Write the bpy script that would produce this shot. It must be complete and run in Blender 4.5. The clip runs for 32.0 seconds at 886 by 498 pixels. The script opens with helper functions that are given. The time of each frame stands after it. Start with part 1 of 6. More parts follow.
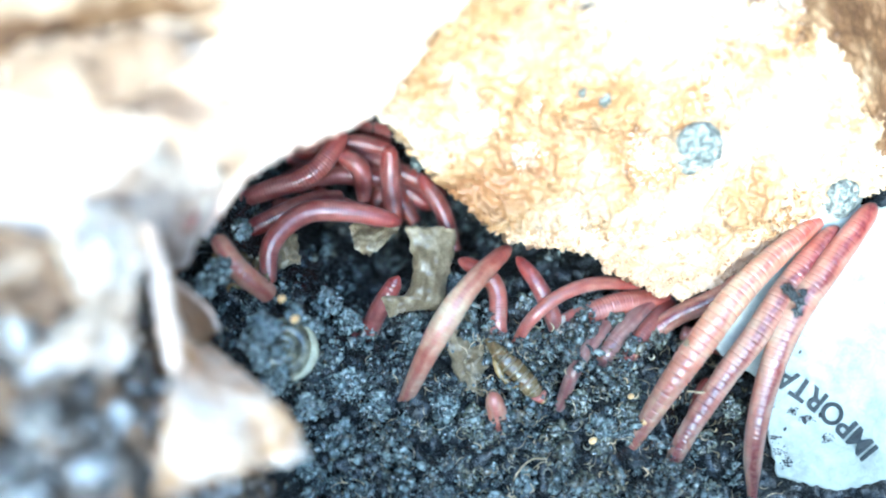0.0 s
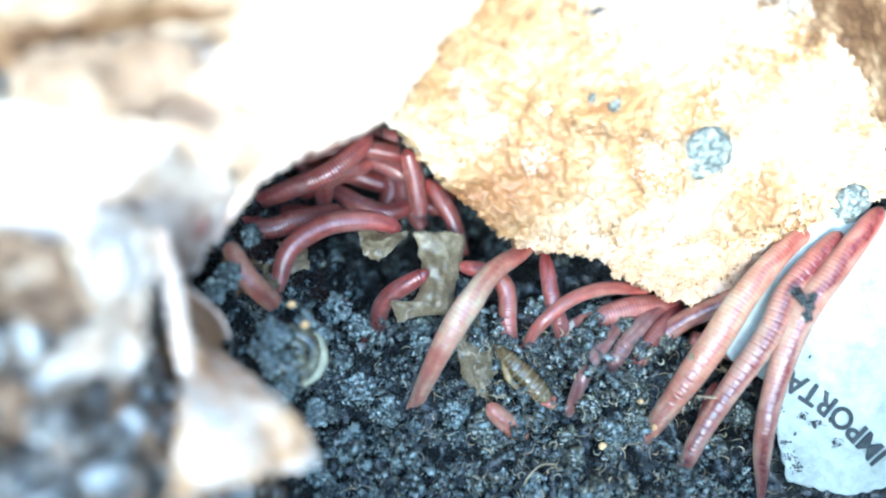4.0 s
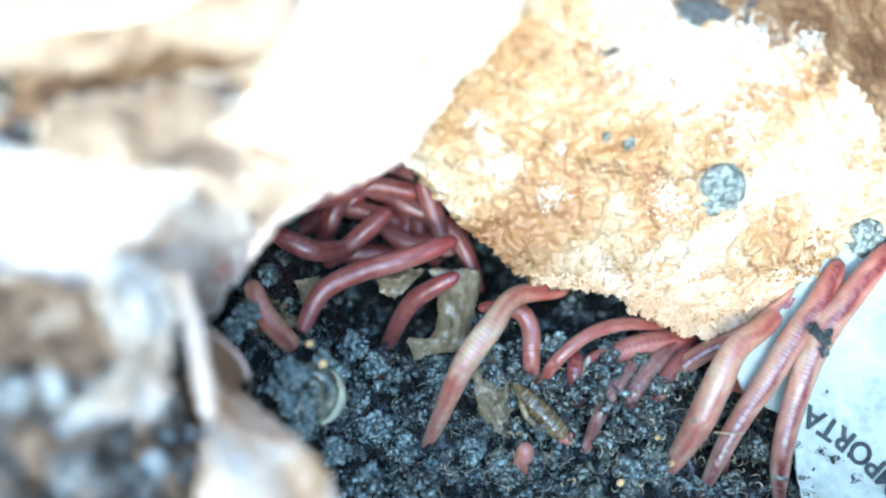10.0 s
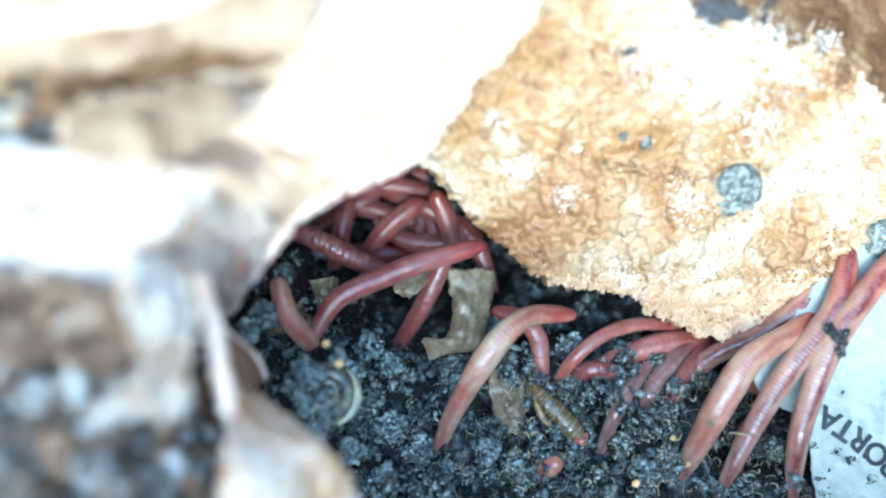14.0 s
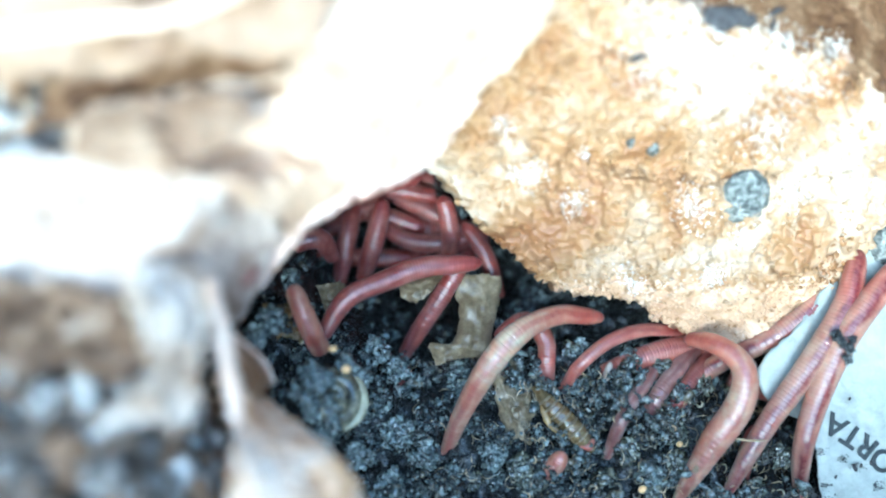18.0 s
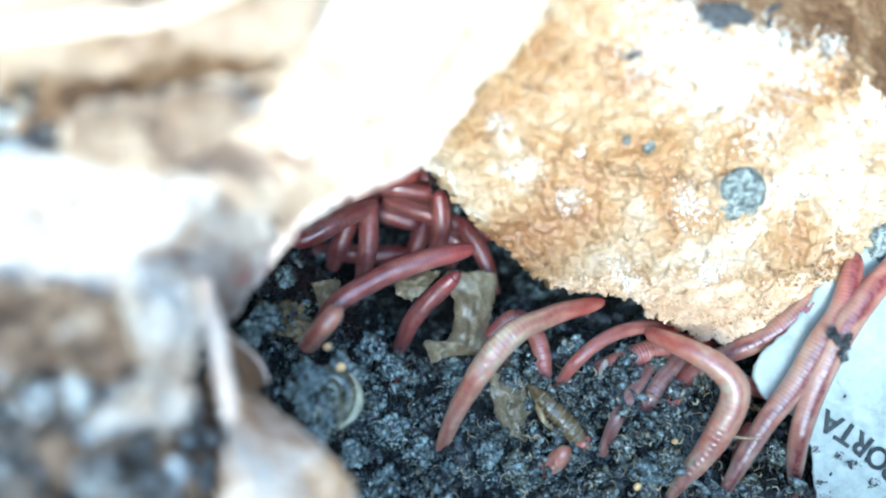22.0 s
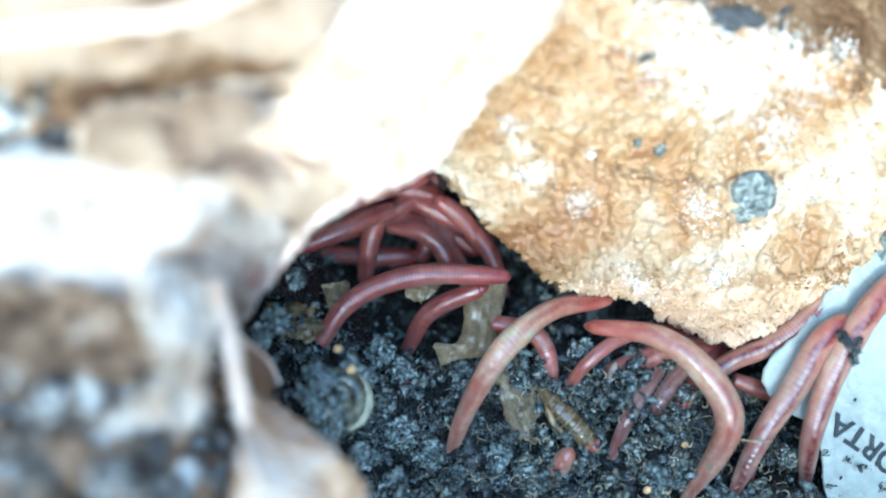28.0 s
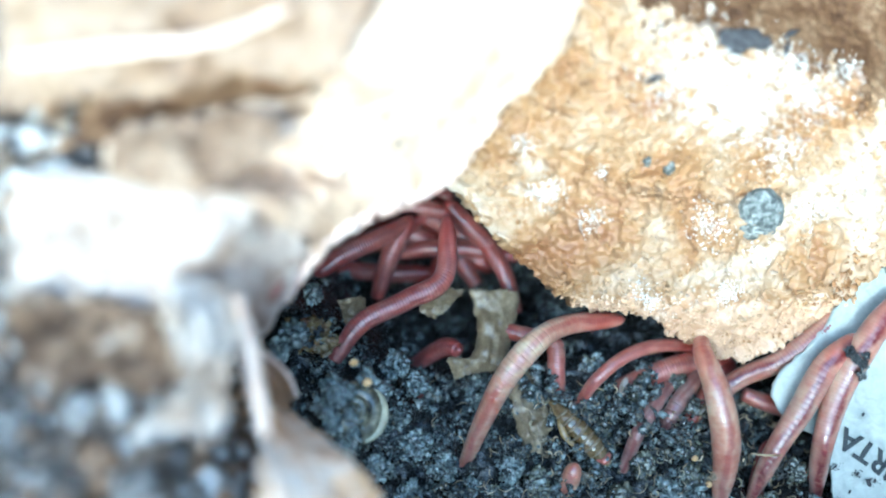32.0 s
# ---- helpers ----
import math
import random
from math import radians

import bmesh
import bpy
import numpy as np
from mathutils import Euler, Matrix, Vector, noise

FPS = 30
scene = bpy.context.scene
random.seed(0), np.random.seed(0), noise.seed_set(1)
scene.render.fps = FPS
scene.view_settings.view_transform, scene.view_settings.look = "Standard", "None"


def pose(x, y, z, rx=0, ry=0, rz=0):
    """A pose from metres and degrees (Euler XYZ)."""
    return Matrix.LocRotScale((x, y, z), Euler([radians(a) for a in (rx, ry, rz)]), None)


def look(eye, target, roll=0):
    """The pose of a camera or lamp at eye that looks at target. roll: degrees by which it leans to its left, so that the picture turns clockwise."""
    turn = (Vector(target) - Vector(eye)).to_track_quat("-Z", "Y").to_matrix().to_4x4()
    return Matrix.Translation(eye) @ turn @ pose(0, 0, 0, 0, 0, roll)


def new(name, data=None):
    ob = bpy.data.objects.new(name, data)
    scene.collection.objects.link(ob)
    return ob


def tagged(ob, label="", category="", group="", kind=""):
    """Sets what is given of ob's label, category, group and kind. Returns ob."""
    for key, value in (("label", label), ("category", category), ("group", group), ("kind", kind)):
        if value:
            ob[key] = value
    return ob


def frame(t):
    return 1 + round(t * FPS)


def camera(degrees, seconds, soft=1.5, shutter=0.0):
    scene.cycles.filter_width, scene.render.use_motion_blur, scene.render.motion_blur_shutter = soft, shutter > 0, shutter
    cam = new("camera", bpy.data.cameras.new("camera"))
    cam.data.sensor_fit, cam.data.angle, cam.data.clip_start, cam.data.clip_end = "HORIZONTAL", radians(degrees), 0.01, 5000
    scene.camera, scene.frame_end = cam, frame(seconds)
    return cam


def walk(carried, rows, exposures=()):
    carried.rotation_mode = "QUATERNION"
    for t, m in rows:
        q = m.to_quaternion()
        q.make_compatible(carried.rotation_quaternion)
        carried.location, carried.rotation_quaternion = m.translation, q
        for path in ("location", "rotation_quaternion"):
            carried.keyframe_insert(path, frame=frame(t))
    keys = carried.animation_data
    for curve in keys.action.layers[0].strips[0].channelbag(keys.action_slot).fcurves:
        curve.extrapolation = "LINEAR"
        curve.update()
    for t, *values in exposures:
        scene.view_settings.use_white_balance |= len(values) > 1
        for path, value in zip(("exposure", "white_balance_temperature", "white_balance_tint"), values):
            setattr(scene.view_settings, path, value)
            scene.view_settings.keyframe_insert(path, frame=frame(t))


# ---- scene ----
MM = 0.001

# ---- camera ----
cam = camera(50, 32.0, soft=2.0)
walk(cam, [
    (0.0, pose(0.00447, -0.01969, 0.12604, 6.176, -0.446, 0.290)),
    (0.5, pose(0.00458, -0.02017, 0.12590, 6.400, -0.350, 0.202)),
    (1.0, pose(0.00340, -0.01969, 0.12562, 6.245, -0.749, 0.118)),
    (1.5, pose(0.00417, -0.01969, 0.12607, 6.281, -0.324, 0.217)),
    (2.0, pose(0.00431, -0.02006, 0.12595, 6.373, -0.302, 0.171)),
    (2.5, pose(0.00369, -0.01981, 0.12594, 6.389, -0.579, 0.228)),
    (3.0, pose(0.00310, -0.01950, 0.12568, 6.291, -0.808, 0.159)),
    (3.5, pose(0.00294, -0.01971, 0.12575, 6.455, -0.678, 0.154)),
    (5.5, pose(0.00406, -0.01900, 0.12623, 6.455, -0.081, 0.226)),
    (6.0, pose(0.00390, -0.01903, 0.12613, 6.528, 0.007, 0.185)),
    (6.5, pose(0.00330, -0.01873, 0.12596, 6.537, -0.173, 0.187)),
    (7.0, pose(0.00278, -0.01871, 0.12606, 7.018, -0.252, 0.043)),
    (7.5, pose(0.00231, -0.01860, 0.12614, 6.972, -0.310, 0.058)),
    (8.0, pose(0.00188, -0.01846, 0.12608, 7.060, -0.288, 0.052)),
    (8.5, pose(0.00229, -0.01866, 0.12632, 7.194, -0.003, 0.117)),
    (9.0, pose(0.00250, -0.01848, 0.12652, 7.302, 0.010, 0.068)),
    (9.5, pose(0.00184, -0.01818, 0.12662, 7.688, -0.246, -0.043)),
    (10.0, pose(0.00208, -0.01809, 0.12689, 7.985, 0.042, -0.177)),
    (10.5, pose(0.00215, -0.01847, 0.12683, 7.909, 0.142, -0.128)),
    (11.0, pose(0.00107, -0.01818, 0.12663, 7.911, -0.096, -0.279)),
    (11.5, pose(0.00039, -0.01763, 0.12684, 8.002, 0.043, -0.158)),
    (12.0, pose(0.00033, -0.01774, 0.12674, 8.000, 0.058, -0.125)),
    (12.5, pose(0.00043, -0.01811, 0.12663, 8.024, 0.090, -0.257)),
    (13.0, pose(0.00010, -0.01804, 0.12665, 8.068, -0.001, -0.104)),
    (13.5, pose(0.00014, -0.01812, 0.12662, 8.055, 0.094, -0.111)),
    (14.0, pose(0.00009, -0.01804, 0.12670, 7.974, 0.053, -0.099)),
    (14.5, pose(0.00019, -0.01805, 0.12674, 7.992, 0.142, -0.136)),
    (16.5, pose(0.00000, -0.01781, 0.12675, 8.000, -0.000, 0.000)),
    (17.0, pose(-0.00016, -0.01759, 0.12683, 7.894, -0.063, 0.032)),
    (17.5, pose(-0.00036, -0.01763, 0.12665, 7.884, -0.065, -0.046)),
    (18.0, pose(-0.00049, -0.01761, 0.12684, 8.101, 0.182, 0.061)),
    (18.5, pose(-0.00087, -0.01715, 0.12674, 7.992, 0.096, 0.048)),
    (19.0, pose(-0.00084, -0.01721, 0.12657, 7.899, -0.038, 0.110)),
    (19.5, pose(-0.00047, -0.01705, 0.12654, 7.704, -0.068, 0.044)),
    (20.0, pose(0.00019, -0.01689, 0.12668, 7.539, 0.059, 0.044)),
    (20.5, pose(0.00016, -0.01703, 0.12670, 7.585, 0.036, 0.052)),
    (21.0, pose(-0.00001, -0.01698, 0.12657, 7.592, 0.019, 0.008)),
    (21.5, pose(-0.00053, -0.01684, 0.12654, 7.606, -0.066, 0.057)),
    (22.0, pose(-0.00022, -0.01669, 0.12660, 7.531, 0.019, 0.074)),
    (22.5, pose(-0.00025, -0.01659, 0.12656, 7.447, -0.111, 0.106)),
    (23.0, pose(0.00005, -0.01686, 0.12667, 7.465, -0.015, 0.053)),
    (23.5, pose(-0.00025, -0.01678, 0.12660, 7.471, -0.115, 0.083)),
    (24.0, pose(-0.00042, -0.01678, 0.12642, 7.436, -0.190, 0.133)),
    (24.5, pose(0.00012, -0.01697, 0.12675, 7.555, 0.237, 0.159)),
    (25.0, pose(-0.00022, -0.01681, 0.12667, 7.544, 0.114, 0.184)),
    (25.5, pose(-0.00054, -0.01669, 0.12652, 7.510, -0.040, 0.173)),
    (27.5, pose(-0.00086, -0.01696, 0.12661, 7.603, 0.119, 0.175)),
    (28.0, pose(-0.00148, -0.01668, 0.12649, 7.678, 0.027, 0.210)),
    (28.5, pose(-0.00150, -0.01642, 0.12653, 7.682, 0.035, 0.270)),
    (29.0, pose(-0.00133, -0.01641, 0.12660, 7.592, 0.041, 0.279)),
    (29.5, pose(-0.00130, -0.01613, 0.12661, 7.446, -0.106, 0.225)),
    (30.0, pose(-0.00098, -0.01638, 0.12670, 7.598, -0.016, 0.266)),
    (30.5, pose(-0.00119, -0.01656, 0.12726, 8.138, 0.281, 0.320)),
    (31.0, pose(-0.00138, -0.01699, 0.12750, 8.485, 0.234, 0.261)),
    (31.5, pose(-0.00145, -0.01727, 0.12822, 8.657, 0.487, 0.259)),
    (32.0, pose(-0.00186, -0.01756, 0.12919, 8.883, 0.673, 0.359)),
], exposures=[(0, 4.04, 5030, -15), (7, 3.78, 4960, -15.5), (12, 3.52, 4900, -16), (20, 3.43, 4880, -16), (32, 3.33, 4880, -16)])
cam.data.dof.use_dof = True
cam.data.dof.focus_distance = 0.1275
cam.data.dof.aperture_fstop = 5.8

# ---- light ----
SUN_TURN, SUN_HEIGHT = 200, 56      # degrees from the far side, clockwise from above, and above the ground
world = bpy.data.worlds.new("sky")
scene.world = world
world.use_nodes = True
sky = world.node_tree.nodes.new("ShaderNodeTexSky")
sky.sky_type, sky.sun_disc, sky.dust_density = "NISHITA", False, 2.0
sky.sun_elevation, sky.sun_rotation = radians(SUN_HEIGHT), radians(SUN_TURN)
world.node_tree.links.new(sky.outputs[0], world.node_tree.nodes["Background"].inputs[0])
world.node_tree.nodes["Background"].inputs[1].default_value = 0.15

sun = new("sun", bpy.data.lights.new("sun", "SUN"))
sun.data.energy, sun.data.angle, sun.data.color = 0.5, radians(8), (1.0, 0.93, 0.83)
far = Vector((math.sin(radians(SUN_TURN)) * math.cos(radians(SUN_HEIGHT)),
              math.cos(radians(SUN_TURN)) * math.cos(radians(SUN_HEIGHT)), math.sin(radians(SUN_HEIGHT))))
sun.matrix_world = look(far * 2, (0, 0, 0))


# ---- materials ----
def material(name, stops, scale, rough, bump=0.4, fine=4.0, shift=0.0, island=0.0, flesh=0.0, coat=0.0, spec=0.5,
             depth=0.0004, grain=0.35, warp=0.8, kinds=()):
    """A surface whose colour runs through stops by noise of two sizes; scale is in waves a metre."""
    m = bpy.data.materials.new(name)
    m.use_nodes = True
    n, l = m.node_tree.nodes, m.node_tree.links
    bsdf = n["Principled BSDF"]
    place = n.new("ShaderNodeTexCoord")
    big, small = n.new("ShaderNodeTexNoise"), n.new("ShaderNodeTexNoise")
    for node, s in ((big, scale), (small, scale * fine)):
        node.inputs["Scale"].default_value = s
        node.inputs["Detail"].default_value = 5
        node.inputs["Distortion"].default_value = warp
        l.new(place.outputs["Object"], node.inputs["Vector"])
    mix = n.new("ShaderNodeMix")
    mix.data_type = "FLOAT"
    mix.inputs[0].default_value = grain
    l.new(big.outputs["Fac"], mix.inputs[2]), l.new(small.outputs["Fac"], mix.inputs[3])
    ramp = n.new("ShaderNodeValToRGB")
    while len(ramp.color_ramp.elements) < len(stops):
        ramp.color_ramp.elements.new(0.5)
    for e, (at, c) in zip(ramp.color_ramp.elements, stops):
        e.position, e.color = at, (*c, 1)
    l.new(mix.outputs[0], ramp.inputs[0])
    colour = ramp.outputs[0]
    if kinds:
        pick, blend = n.new("ShaderNodeValToRGB"), n.new("ShaderNodeMix")
        pick.color_ramp.interpolation = "CONSTANT"
        while len(pick.color_ramp.elements) < len(kinds):
            pick.color_ramp.elements.new(0.5)
        for e, (at, c) in zip(pick.color_ramp.elements, kinds):
            e.position, e.color = at, (*c, 1)
        l.new(n.new("ShaderNodeNewGeometry").outputs["Random Per Island"], pick.inputs[0])
        blend.data_type = "RGBA"
        blend.inputs[0].default_value = 0.65
        l.new(colour, blend.inputs[6]), l.new(pick.outputs[0], blend.inputs[7])
        colour = blend.outputs[2]
    if shift or island:
        tone = n.new("ShaderNodeHueSaturation")
        span = n.new("ShaderNodeMapRange")
        amount = island or shift
        span.inputs["To Min"].default_value, span.inputs["To Max"].default_value = 1 - amount, 1 + amount
        if island:
            l.new(n.new("ShaderNodeNewGeometry").outputs["Random Per Island"], span.inputs["Value"])
        else:
            l.new(n.new("ShaderNodeObjectInfo").outputs["Random"], span.inputs["Value"])
        l.new(span.outputs[0], tone.inputs["Value"])
        l.new(colour, tone.inputs["Color"])
        colour = tone.outputs[0]
    l.new(colour, bsdf.inputs["Base Color"])
    gloss = n.new("ShaderNodeMapRange")
    gloss.inputs["To Min"].default_value, gloss.inputs["To Max"].default_value = rough
    l.new(small.outputs["Fac"], gloss.inputs["Value"])
    l.new(gloss.outputs[0], bsdf.inputs["Roughness"])
    b = n.new("ShaderNodeBump")
    b.inputs["Strength"].default_value, b.inputs["Distance"].default_value = bump, depth
    l.new(mix.outputs[0], b.inputs["Height"])
    l.new(b.outputs[0], bsdf.inputs["Normal"])
    bsdf.inputs["Specular IOR Level"].default_value = spec
    if flesh:
        bsdf.inputs["Subsurface Weight"].default_value = flesh
        bsdf.inputs["Subsurface Radius"].default_value = (1.0, 0.35, 0.25)
        bsdf.inputs["Subsurface Scale"].default_value = 0.0016
    if coat:
        bsdf.inputs["Coat Weight"].default_value, bsdf.inputs["Coat Roughness"].default_value = coat, 0.04
    return m


def worm_skin(name, stops, vessel, width, share):
    """Wet translucent skin that runs on from ring to ring (a ring's place along its body is its colour's alpha), with a
    wandering dark vessel along the back."""
    m = bpy.data.materials.new(name)
    m.use_nodes = True
    n, l = m.node_tree.nodes, m.node_tree.links
    bsdf = n["Principled BSDF"]

    def math_node(kind, a, b):
        node = n.new("ShaderNodeMath")
        node.operation = kind
        for k, v in enumerate((a, b)):
            if isinstance(v, (int, float)):
                node.inputs[k].default_value = v
            elif v is not None:
                l.new(v, node.inputs[k])
        return node.outputs[0]

    def spread(value, from0, from1, to0, to1):
        node = n.new("ShaderNodeMapRange")
        for key, v in (("From Min", from0), ("From Max", from1), ("To Min", to0), ("To Max", to1)):
            node.inputs[key].default_value = v
        l.new(value, node.inputs["Value"])
        return node.outputs[0]

    info, place, split, join = (n.new(k) for k in ("ShaderNodeObjectInfo", "ShaderNodeTexCoord", "ShaderNodeSeparateXYZ", "ShaderNodeCombineXYZ"))
    l.new(place.outputs["Object"], split.inputs[0])
    along = math_node("ADD", split.outputs["Z"], info.outputs["Alpha"])
    l.new(split.outputs["X"], join.inputs[0]), l.new(split.outputs["Y"], join.inputs[1]), l.new(along, join.inputs[2])
    noises = []
    for scale, detail in ((330, 2), (1300, 4), (160, 1)):
        node = n.new("ShaderNodeTexNoise")
        node.inputs["Scale"].default_value, node.inputs["Detail"].default_value = scale, detail
        l.new(join.outputs[0], node.inputs["Vector"])
        noises.append(node.outputs["Fac"])
    tone = math_node("ADD", math_node("MULTIPLY", noises[0], 0.7), math_node("MULTIPLY", noises[1], 0.3))
    ramp = n.new("ShaderNodeValToRGB")
    ramp.color_ramp.elements.new(0.5)
    for e, (at, c) in zip(ramp.color_ramp.elements, stops):
        e.position, e.color = at, (*c, 1)
    l.new(tone, ramp.inputs[0])
    wander = math_node("MULTIPLY", math_node("SUBTRACT", noises[2], 0.5), 0.0022)
    off = math_node("ABSOLUTE", math_node("ADD", split.outputs["X"], wander), None)
    band = spread(off, width * 0.35, width * 1.1, share, 0)
    band = math_node("MULTIPLY", band, spread(split.outputs["Y"], -0.0002, 0.0005, 0, 1))
    band = math_node("MULTIPLY", band, spread(noises[1], 0.3, 0.6, 0.55, 1.1))
    mix, own = n.new("ShaderNodeMix"), n.new("ShaderNodeMix")
    mix.data_type = own.data_type = "RGBA"
    own.blend_type, own.inputs[0].default_value = "MULTIPLY", 1
    l.new(band, mix.inputs[0]), l.new(ramp.outputs[0], mix.inputs[6])
    mix.inputs[7].default_value = (*vessel, 1)
    l.new(mix.outputs[2], own.inputs[6]), l.new(info.outputs["Color"], own.inputs[7])
    l.new(own.outputs[2], bsdf.inputs["Base Color"])
    l.new(spread(noises[1], 0.3, 0.7, 0.28, 0.42), bsdf.inputs["Roughness"])
    bump = n.new("ShaderNodeBump")
    bump.inputs["Strength"].default_value, bump.inputs["Distance"].default_value = 0.12, 0.0002
    l.new(noises[1], bump.inputs["Height"]), l.new(bump.outputs[0], bsdf.inputs["Normal"])
    bsdf.inputs["Subsurface Weight"].default_value = 0.6
    bsdf.inputs["Subsurface Radius"].default_value = (1.0, 0.4, 0.3)
    bsdf.inputs["Subsurface Scale"].default_value = 0.0005
    bsdf.inputs["Coat Weight"].default_value, bsdf.inputs["Coat Roughness"].default_value, bsdf.inputs["Coat IOR"].default_value = 1.0, 0.06, 1.5
    bsdf.inputs["Specular IOR Level"].default_value = 0.2
    return m


soil_mat = material("wet_soil", [(0.3, (0.006, 0.007, 0.008)), (0.55, (0.016, 0.017, 0.017)), (0.75, (0.045, 0.042, 0.036))], 500, (0.1, 0.4), 0.8, 4, depth=0.0006)
# Teal tint and pale tones put blue haze and sky reflections into the soil colour.
crumb_mat = material("soil_crumb", [(0.32, (0.008, 0.011, 0.011)), (0.5, (0.035, 0.045, 0.043)), (0.66, (0.13, 0.15, 0.135))], 900, (0.12, 0.4), 0.8, 4, island=0.5, depth=0.0004, spec=0.8, coat=0.8, kinds=[(0, (0.01, 0.012, 0.012)), (0.36, (0.078, 0.093, 0.088)), (0.7, (0.195, 0.222, 0.205)), (0.86, (0.085, 0.065, 0.035)), (0.975, (0.24, 0.235, 0.21))])
clod_mat = material("soil_clod", [(0.34, (0.01, 0.012, 0.012)), (0.5, (0.085, 0.102, 0.096)), (0.68, (0.35, 0.385, 0.345))], 700, (0.06, 0.3), 0.8, 3, depth=0.0005, spec=0.8, coat=0.9, island=0.5)
olive_clod_mat = material("olive_soil_clod", [(0.34, (0.01, 0.01, 0.007)), (0.5, (0.062, 0.064, 0.045)), (0.68, (0.19, 0.18, 0.12))], 700, (0.06, 0.3), 0.8, 3, depth=0.0005, spec=0.8, coat=0.9, island=0.5)
# The near-white kind is enlarged to paint glare and glints on the heap.
heap_mat = material("heap_soil", [(0.3, (0.05, 0.045, 0.04)), (0.5, (0.13, 0.1, 0.075)), (0.75, (0.3, 0.23, 0.16))], 160, (0.35, 0.65), 0.7, 5, depth=0.0006, kinds=[(0, (0.08, 0.075, 0.07)), (0.25, (0.17, 0.12, 0.08)), (0.5, (0.34, 0.19, 0.09)), (0.62, (0.42, 0.36, 0.3)), (0.76, (0.75, 0.71, 0.65))])
heap_ground_mat = material("heap_ground", [(0.34, (0.03, 0.026, 0.022)), (0.48, (0.12, 0.08, 0.05)), (0.6, (0.28, 0.2, 0.13)), (0.7, (0.45, 0.38, 0.3))], 260, (0.4, 0.7), 0.7, 4, depth=0.0008)
curl_mat = material("leaf_curl", [(0.34, (0.03, 0.026, 0.015)), (0.5, (0.12, 0.1, 0.06)), (0.66, (0.26, 0.22, 0.14))], 600, (0.12, 0.35), 0.4, 3, island=0.5, coat=0.6)
amber_leaf_mat = material("amber_leaf", [(0.34, (0.13, 0.065, 0.03)), (0.5, (0.27, 0.155, 0.08)), (0.66, (0.42, 0.28, 0.16))], 160, (0.3, 0.55), 0.5, 5, depth=0.0006)
blotched_leaf_mat = material("blotched_leaf", [(0.36, (0.035, 0.02, 0.012)), (0.45, (0.12, 0.068, 0.036)), (0.54, (0.24, 0.15, 0.085)), (0.64, (0.5, 0.41, 0.33))], 230, (0.4, 0.7), 0.6, 4, depth=0.0008, warp=1.0)
worm_pale = worm_skin("worm_pale", [(0.32, (0.31, 0.115, 0.075)), (0.5, (0.39, 0.185, 0.125)), (0.68, (0.45, 0.265, 0.18))], (0.2, 0.032, 0.03), 0.0006, 0.6)
worm_pink = worm_skin("worm_pink", [(0.32, (0.28, 0.085, 0.063)), (0.5, (0.35, 0.13, 0.098)), (0.68, (0.4, 0.185, 0.135))], (0.17, 0.035, 0.03), 0.00045, 0.55)
worm_red = worm_skin("worm_red", [(0.32, (0.18, 0.048, 0.042)), (0.5, (0.235, 0.078, 0.065)), (0.68, (0.29, 0.12, 0.098))], (0.12, 0.026, 0.026), 0.0004, 0.5)
worm_grey = worm_skin("worm_grey", [(0.32, (0.17, 0.085, 0.075)), (0.5, (0.25, 0.14, 0.12)), (0.68, (0.35, 0.22, 0.19))], (0.14, 0.04, 0.04), 0.00035, 0.6)
worm_striped = worm_skin("worm_striped", [(0.32, (0.28, 0.115, 0.083)), (0.5, (0.355, 0.178, 0.13)), (0.68, (0.415, 0.25, 0.18))], (0.12, 0.016, 0.018), 0.0008, 0.9)
bread_mat = material("bread_crumb", [(0.36, (0.23, 0.105, 0.042)), (0.46, (0.3, 0.17, 0.076)), (0.55, (0.37, 0.255, 0.155)), (0.68, (0.5, 0.42, 0.34))], 75, (0.4, 0.7), 0.2, 6, depth=0.0005, grain=0.2)
grain_mat = material("bread_grain", [(0.36, (0.23, 0.106, 0.04)), (0.45, (0.3, 0.168, 0.07)), (0.55, (0.38, 0.26, 0.155)), (0.68, (0.5, 0.415, 0.335))], 60, (0.3, 0.55), 0.4, 8, island=0.16, depth=0.0003, grain=0.2)
pale_grain_coat_mat = material("pale_bread_grain", [(0.34, (0.4, 0.225, 0.115)), (0.5, (0.54, 0.36, 0.22)), (0.66, (0.7, 0.57, 0.46))], 60, (0.3, 0.55), 0.4, 8, island=0.14, depth=0.0003, grain=0.2)
pale_bread_mat = material("pale_bread_crumb", [(0.34, (0.36, 0.2, 0.1)), (0.5, (0.5, 0.33, 0.2)), (0.66, (0.66, 0.54, 0.43))], 90, (0.4, 0.7), 0.8, 8, depth=0.0006)
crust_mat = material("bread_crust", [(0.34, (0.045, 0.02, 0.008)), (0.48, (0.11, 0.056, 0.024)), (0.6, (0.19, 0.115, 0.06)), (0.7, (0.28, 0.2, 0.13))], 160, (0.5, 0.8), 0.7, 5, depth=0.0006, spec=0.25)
mould_mat = material("mould", [(0.34, (0.02, 0.022, 0.02)), (0.46, (0.09, 0.095, 0.088)), (0.58, (0.24, 0.245, 0.225)), (0.7, (0.45, 0.45, 0.42))], 900, (0.8, 0.95), 1.0, 3, depth=0.0006)
dark_mould_mat = material("dark_mould", [(0.3, (0.022, 0.02, 0.02)), (0.6, (0.085, 0.08, 0.08))], 600, (0.8, 0.95), 1.0, 3, depth=0.0008, spec=0.1)
